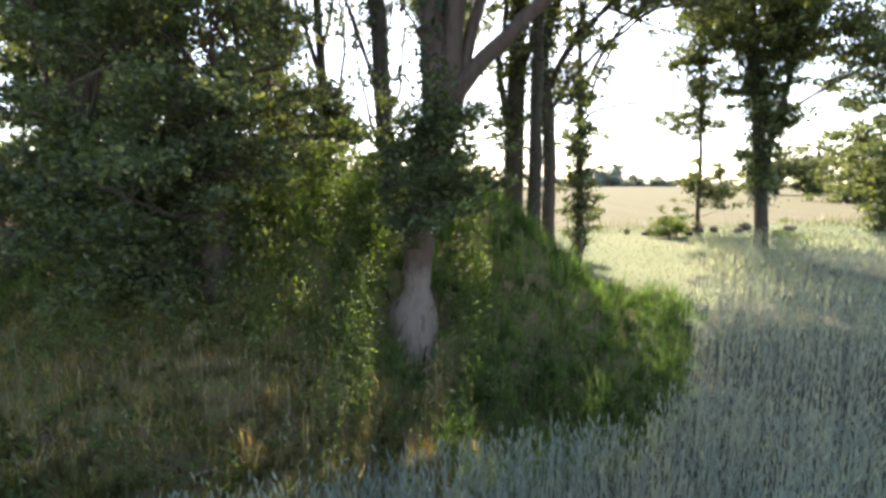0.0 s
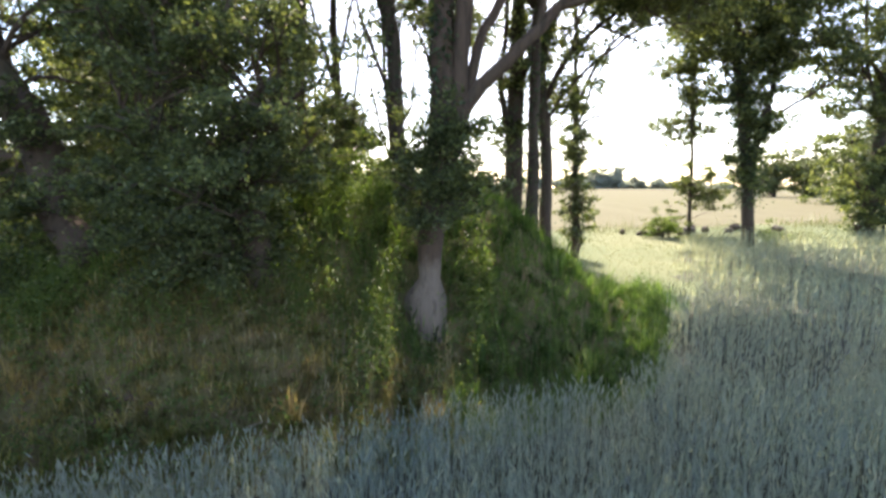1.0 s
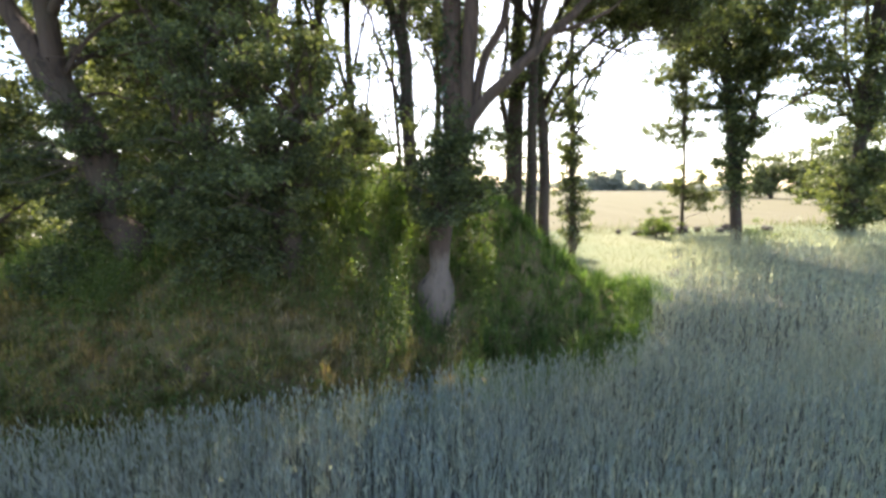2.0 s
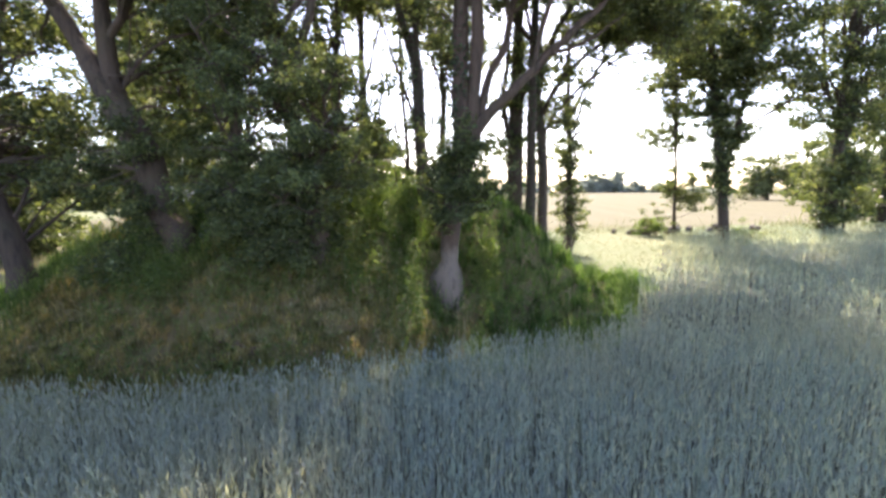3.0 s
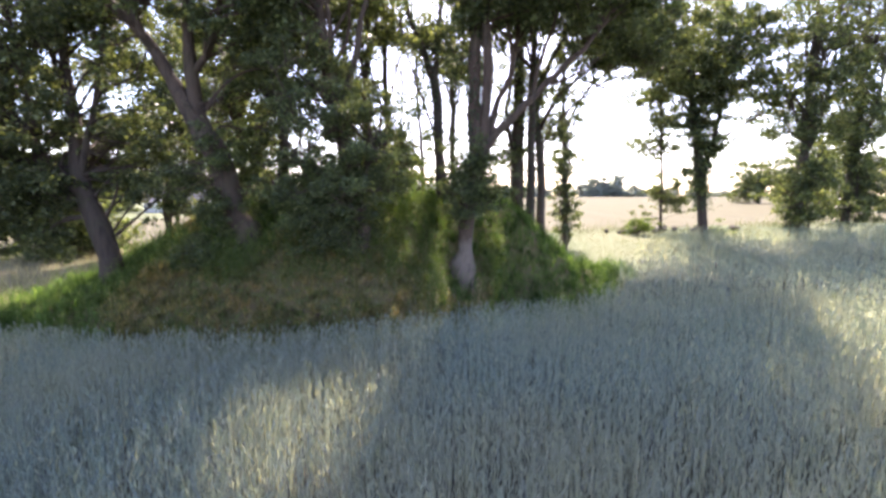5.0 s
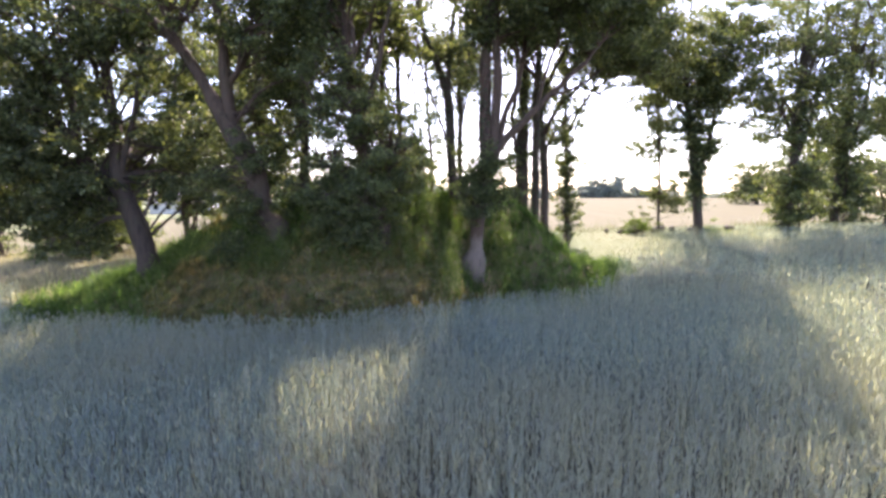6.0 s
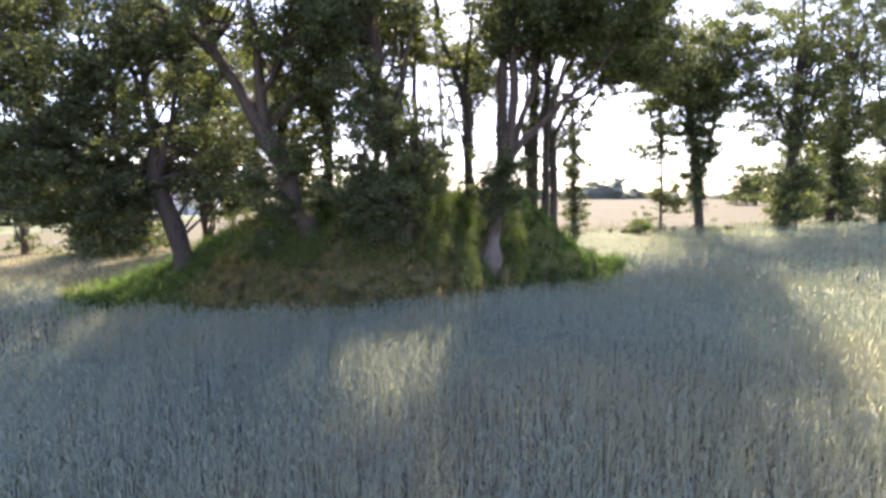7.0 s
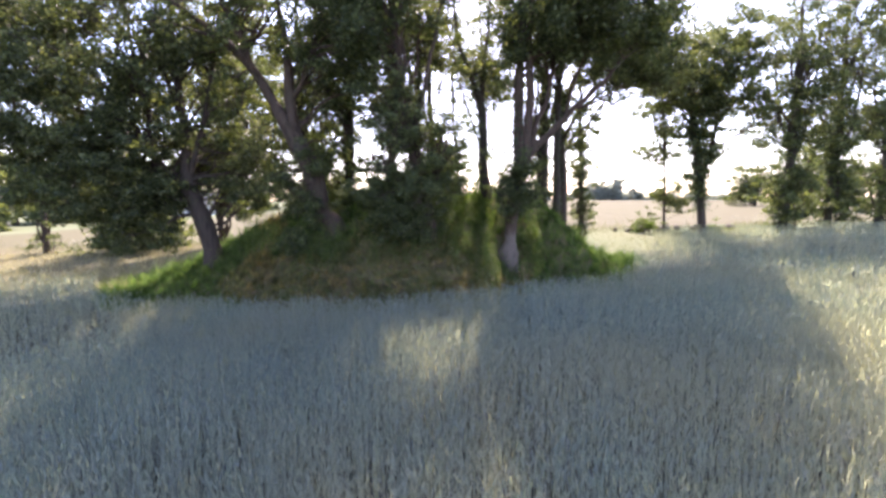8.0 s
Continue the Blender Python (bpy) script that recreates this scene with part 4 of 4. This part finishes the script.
def farmhouse(x, y, turn):
    """A long whitewashed house under a grey gabled roof."""
    g = float(ground_z(x, y))
    root = new("farmhouse")
    root.matrix_basis = pose(x, y, g, 0, 0, turn)
    tagged(root, "whitewashed farmhouse with a grey roof across the field", "house")
    L, D, H, R = 6.5, 3.2, 2.6, 5.0
    wall = part("wall", box_mesh("wall", -L, L, -D, D, -0.6, H, WHITEWASH), root)
    for side in (-1, 1):
        V = [(side * L, -D, H), (side * L, D, H), (side * L, 0, R - 0.1), (side * (L - 0.3), -D, H), (side * (L - 0.3), D, H), (side * (L - 0.3), 0, R - 0.1)]
        F = [(0, 1, 2), (3, 5, 4), (0, 2, 5), (0, 5, 3), (1, 4, 5), (1, 5, 2), (0, 3, 4), (0, 4, 1)]
        part("gable", mesh_of("gable", V, F, [WHITEWASH]), root)
        V, e = [], 0.4
        for z in (0, 0.16):
            V += [(-L - e, side * (D + e), H - e * 0.85 + z), (L + e, side * (D + e), H - e * 0.85 + z), (L + e, 0, R + z), (-L - e, 0, R + z)]
        F = [(0, 1, 2, 3), (4, 7, 6, 5), (0, 4, 5, 1), (1, 5, 6, 2), (2, 6, 7, 3), (3, 7, 4, 0)]
        part("roof", mesh_of("roof", V, F, [SLATE]), root)
    part("chimney", box_mesh("chimney", 1.5, 2.2, -0.35, 0.35, R - 0.6, R + 0.9, WHITEWASH), root)
    for wx in (-5.2, -2.6, 2.6, 5.2):
        win = part("window", box_mesh("window", wx - 0.6, wx + 0.6, -D - 0.06, -D + 0.02, 0.9, 2.3, FRAME), root)
        part("pane", box_mesh("pane", wx - 0.5, wx + 0.5, -D - 0.075, -D - 0.065, 1.0, 2.2, PANE, 0.002), win)
    part("door", box_mesh("door", -0.5, 0.5, -D - 0.06, -D + 0.02, 0.0, 2.1, SLATE), root)
    return root


farmhouse(-63.0, 101.0, 12)


# ---- undergrowth ----
def herbs(rng, roots, height, each, leaf):
    """Leafy stalks: a stem with leaves in tiers."""
    n = len(roots)
    stem = blades(rng, roots, height, np.full(n, 0.008), np.full(n, 0.1), 1)
    f = rng.uniform(0.15, 1.0, (n, each))
    c = roots[:, None] + rng.normal(0, 0.07, (n, each, 3)) * [1, 1, 0.3]
    c[..., 2] += f * height[:, None]
    return joined([stem, leaves(rng, c.reshape(-1, 3), leaf, 1.2)])


spots = []
for cx, cy, sx, sy, count in [(-2.1, 7.1, 0.7, 0.4, 60), (-1.7, 6.3, 0.2, 0.4, 20), (-1.25, 6.3, 0.16, 0.5, 80), (-2.5, 6.3, 0.22, 0.35, 60), (-2.0, 7.9, 0.5, 0.3, 60), (-4.2, 5.9, 0.7, 0.35, 60), (0.4, 7.4, 0.3, 0.5, 80), (-2.6, 8.0, 1.4, 0.5, 120), (-6.0, 7.6, 2.5, 0.5, 110), (-6.8, 6.2, 0.6, 0.3, 110), (-10.2, 8.4, 1.2, 0.6, 50), (1.2, 7.6, 0.6, 0.5, 60)]:
    spots.append(rng.normal([cx, cy], [sx, sy], (count, 2)))
spots = np.concatenate(spots)
spots = spots[bank(spots[:, 0], spots[:, 1])]
roots = np.column_stack([spots, ground_z(spots[:, 0], spots[:, 1])])
low = np.concatenate([scatter(rng, -15, 5, 2.4, 8.0, 16, bank), scatter(rng, -8, 4, 2.4, 7.0, 26, bank)])
V, F = joined([herbs(rng, roots, rng.uniform(0.35, 1.05, len(roots)), 38, 0.052), herbs(rng, low, rng.uniform(0.1, 0.4, len(low)), 9, 0.06)])
tagged(new("nettles", mesh_of("nettles", V, F, [WEED])), "tall leafy nettles and herbs among the trees on the mound", "undergrowth", kind="stuff")


def bush(label, x, y, w, h, seed, mat, leaf=0.09, clusters=60):
    g = float(ground_z(x, y))
    return tree("bush", label, [(x, y, 0, 0.03), (x + 0.1, y, g + 0.5 * h, 0.02), (x, y, g + 0.85 * h, 0.008)], [[(x, y, g + 0.2, 0.02), (x - 0.3 * w, y, g + 0.6 * h, 0.008)], [(x, y, g + 0.15, 0.02), (x + 0.3 * w, y - 0.1, g + 0.6 * h, 0.008)]],
                [(x, y, g + 0.52 * h, w / 2, w / 2.6, 0.45 * h, clusters, 60, 0.12)], ASH_BARK, mat, leaf, seed, "bush", sides=6, twig=0.006)


bush("sparse elder bush under the oaks", -3.3, 8.4, 1.3, 1.5, 120, ASH_LEAF, clusters=22)
bush("low dark bush in front of the dense oak", -4.1, 6.4, 1.6, 1.1, 121, OAK_LEAF, clusters=50)
for k, (x, y, w, h) in enumerate([(-3.7, 6.6, 1.2, 1.2), (-4.2, 7.3, 1.6, 1.5)]):
    bush("dark leafy bush under the dense oak", x, y, w, h, 130 + k, OAK_LEAF, 0.1, 46)["group"] = "bushes under the oak"
bush("low bramble at the foot of the leaning oak", -7.9, 6.7, 1.2, 0.8, 126, OAK_LEAF, 0.08, 54)
bush("dark bush between the trunks", -6.6, 8.7, 1.6, 0.8, 122, OAK_LEAF, clusters=80)
bush("leafy bush between the upright trunks on the mound", -1.9, 9.4, 1.5, 1.2, 129, WEED, clusters=40)
bush("small leafy bush behind the forked oak", -0.1, 9.2, 1.1, 1.0, 133, OAK_LEAF, clusters=30)
for k, (x, y, w, h) in enumerate([(-5.2, 10.6, 2.0, 2.2), (-7.8, 11.2, 2.0, 2.0)]):
    bush("dark leafy thicket on the back of the mound", x, y, w, h, 140 + k, OAK_LEAF, 0.11, 64)["group"] = "mound thicket"
bush("pale leafy shrub on the back of the mound", -3.4, 10.6, 1.5, 1.4, 143, WEED, 0.08, 44)
bush("leafy bush on top of the mound", -4.4, 9.4, 1.8, 1.3, 123, ASH_LEAF, clusters=44)
bush("leafy bush beside the leaning oak", -8.6, 9.0, 1.6, 1.2, 124, ASH_LEAF, clusters=36)
bush("sparse pale shrub beside the sapling", 11.1, 21.3, 1.6, 1.8, 125, ASH_LEAF, 0.09, 26)
bush("low grey-green weeds before the boulders", 10.6, 20.6, 1.5, 0.8, 127, WEED, 0.09, 34)
bush("low leafy growth at the foot of the ivy-clad tree", 13.5, 17.8, 1.0, 0.8, 128, WEED, 0.09, 24)


# ---- bare earth and a fallen stick ----
EARTH = ground_material("bare earth", (0.09, 0.06, 0.04), (0.16, 0.11, 0.075), (0.12, 0.085, 0.06), 9.0)


def clod(x, y, w, h, seed, name, label, mat):
    r = random.Random(seed)
    bm = bmesh.new()
    bmesh.ops.create_icosphere(bm, subdivisions=3, radius=0.5)
    off = Vector((r.uniform(0, 50), r.uniform(0, 50), 0))
    for v in bm.verts:
        v.co *= 1 + 0.45 * noise.noise(v.co * 3.0 + off) + 0.15 * noise.noise(v.co * 9.0 + off)
        v.co = Vector((v.co.x * w, v.co.y * w * 0.6, v.co.z * h))
    me = bpy.data.meshes.new(name)
    bm.to_mesh(me)
    bm.free()
    me.materials.append(mat)
    ob = new(name, me)
    ob.location = (x, y, float(ground_z(x, y)) + 0.1 * h)
    return tagged(ob, label, "earth")


for k in range(9):
    r = random.Random(300 + k)
    w = r.uniform(0.12, 0.3)
    clod(-4.6 + r.uniform(-0.5, 0.5), 4.85 + r.uniform(-0.25, 0.25), w, 0.6 * w, 310 + k, "earth_clod", "crumbled brown clod of earth dug from the mound", EARTH)["group"] = "dug earth"
c = curve([(-2.7, 4.55, float(ground_z(-2.7, 4.55)) + 0.05, 0.012), (-2.5, 4.62, float(ground_z(-2.5, 4.62)) + 0.07, 0.011), (-2.25, 4.6, float(ground_z(-2.25, 4.6)) + 0.06, 0.006)], 9)
V, F = tube(c[:, :3], c[:, 3], 6, 0.1, rng)
tagged(new("stick", mesh_of("stick", V, F, [plain("dry wood", (0.34, 0.27, 0.19), (0.24, 0.19, 0.13))], smooth_faces=True)), "pale dry stick lying in the grass", "stick")


# ---- boulders on the boundary ----
def boulder(x, y, w, h, seed):
    r = random.Random(seed)
    bm = bmesh.new()
    bmesh.ops.create_icosphere(bm, subdivisions=2, radius=0.5)
    off = Vector((r.uniform(0, 50), r.uniform(0, 50), 0))
    for v in bm.verts:
        v.co *= 1 + 0.35 * noise.noise(v.co * 2.2 + off)
        v.co = Vector((v.co.x * w, v.co.y * w * 0.7, max(v.co.z, -0.3) * h))
    me = bpy.data.meshes.new("boulder")
    bm.to_mesh(me)
    bm.free()
    me.materials.append(STONE)
    ob = new("boulder", me)
    ob.location = (x, y, float(ground_z(x, y)) + 0.3 * h)
    ob.rotation_euler = (0, 0, r.uniform(0, 6))
    return tagged(ob, "dark weathered boulder in a row by the field", "boulder", "boundary boulders")


STONE, nt, b = material("stone", 0.9)
nt.links.new(ramp(nt, noise_tex(nt, 5.0, 8.0), [(0.3, (0.045, 0.036, 0.03)), (0.55, (0.095, 0.074, 0.06)), (0.75, (0.22, 0.185, 0.15))]), b.inputs["Base Color"])
bump(nt, b, noise_tex(nt, 12.0, 8.0), 0.7, 0.03)
for k, (x, w, h) in enumerate([(9.2, 0.5, 0.4), (9.7, 0.6, 0.5), (10.4, 0.7, 0.5), (10.9, 0.7, 0.55), (11.8, 0.5, 0.5), (12.7, 0.6, 0.5), (13.2, 0.5, 0.6), (13.6, 0.4, 0.4), (14.6, 0.4, 0.5), (15.1, 0.7, 0.5), (16.4, 0.6, 0.5), (16.9, 0.5, 0.4)]):
    boulder(x + 0.3 * math.sin(7 * k), 22.0 + 0.5 * math.sin(3 * x), w * (0.75 + 0.5 * (k % 3) / 2), h * (0.6 + 0.4 * math.sin(5 * k + 1) ** 2), 200 + k)
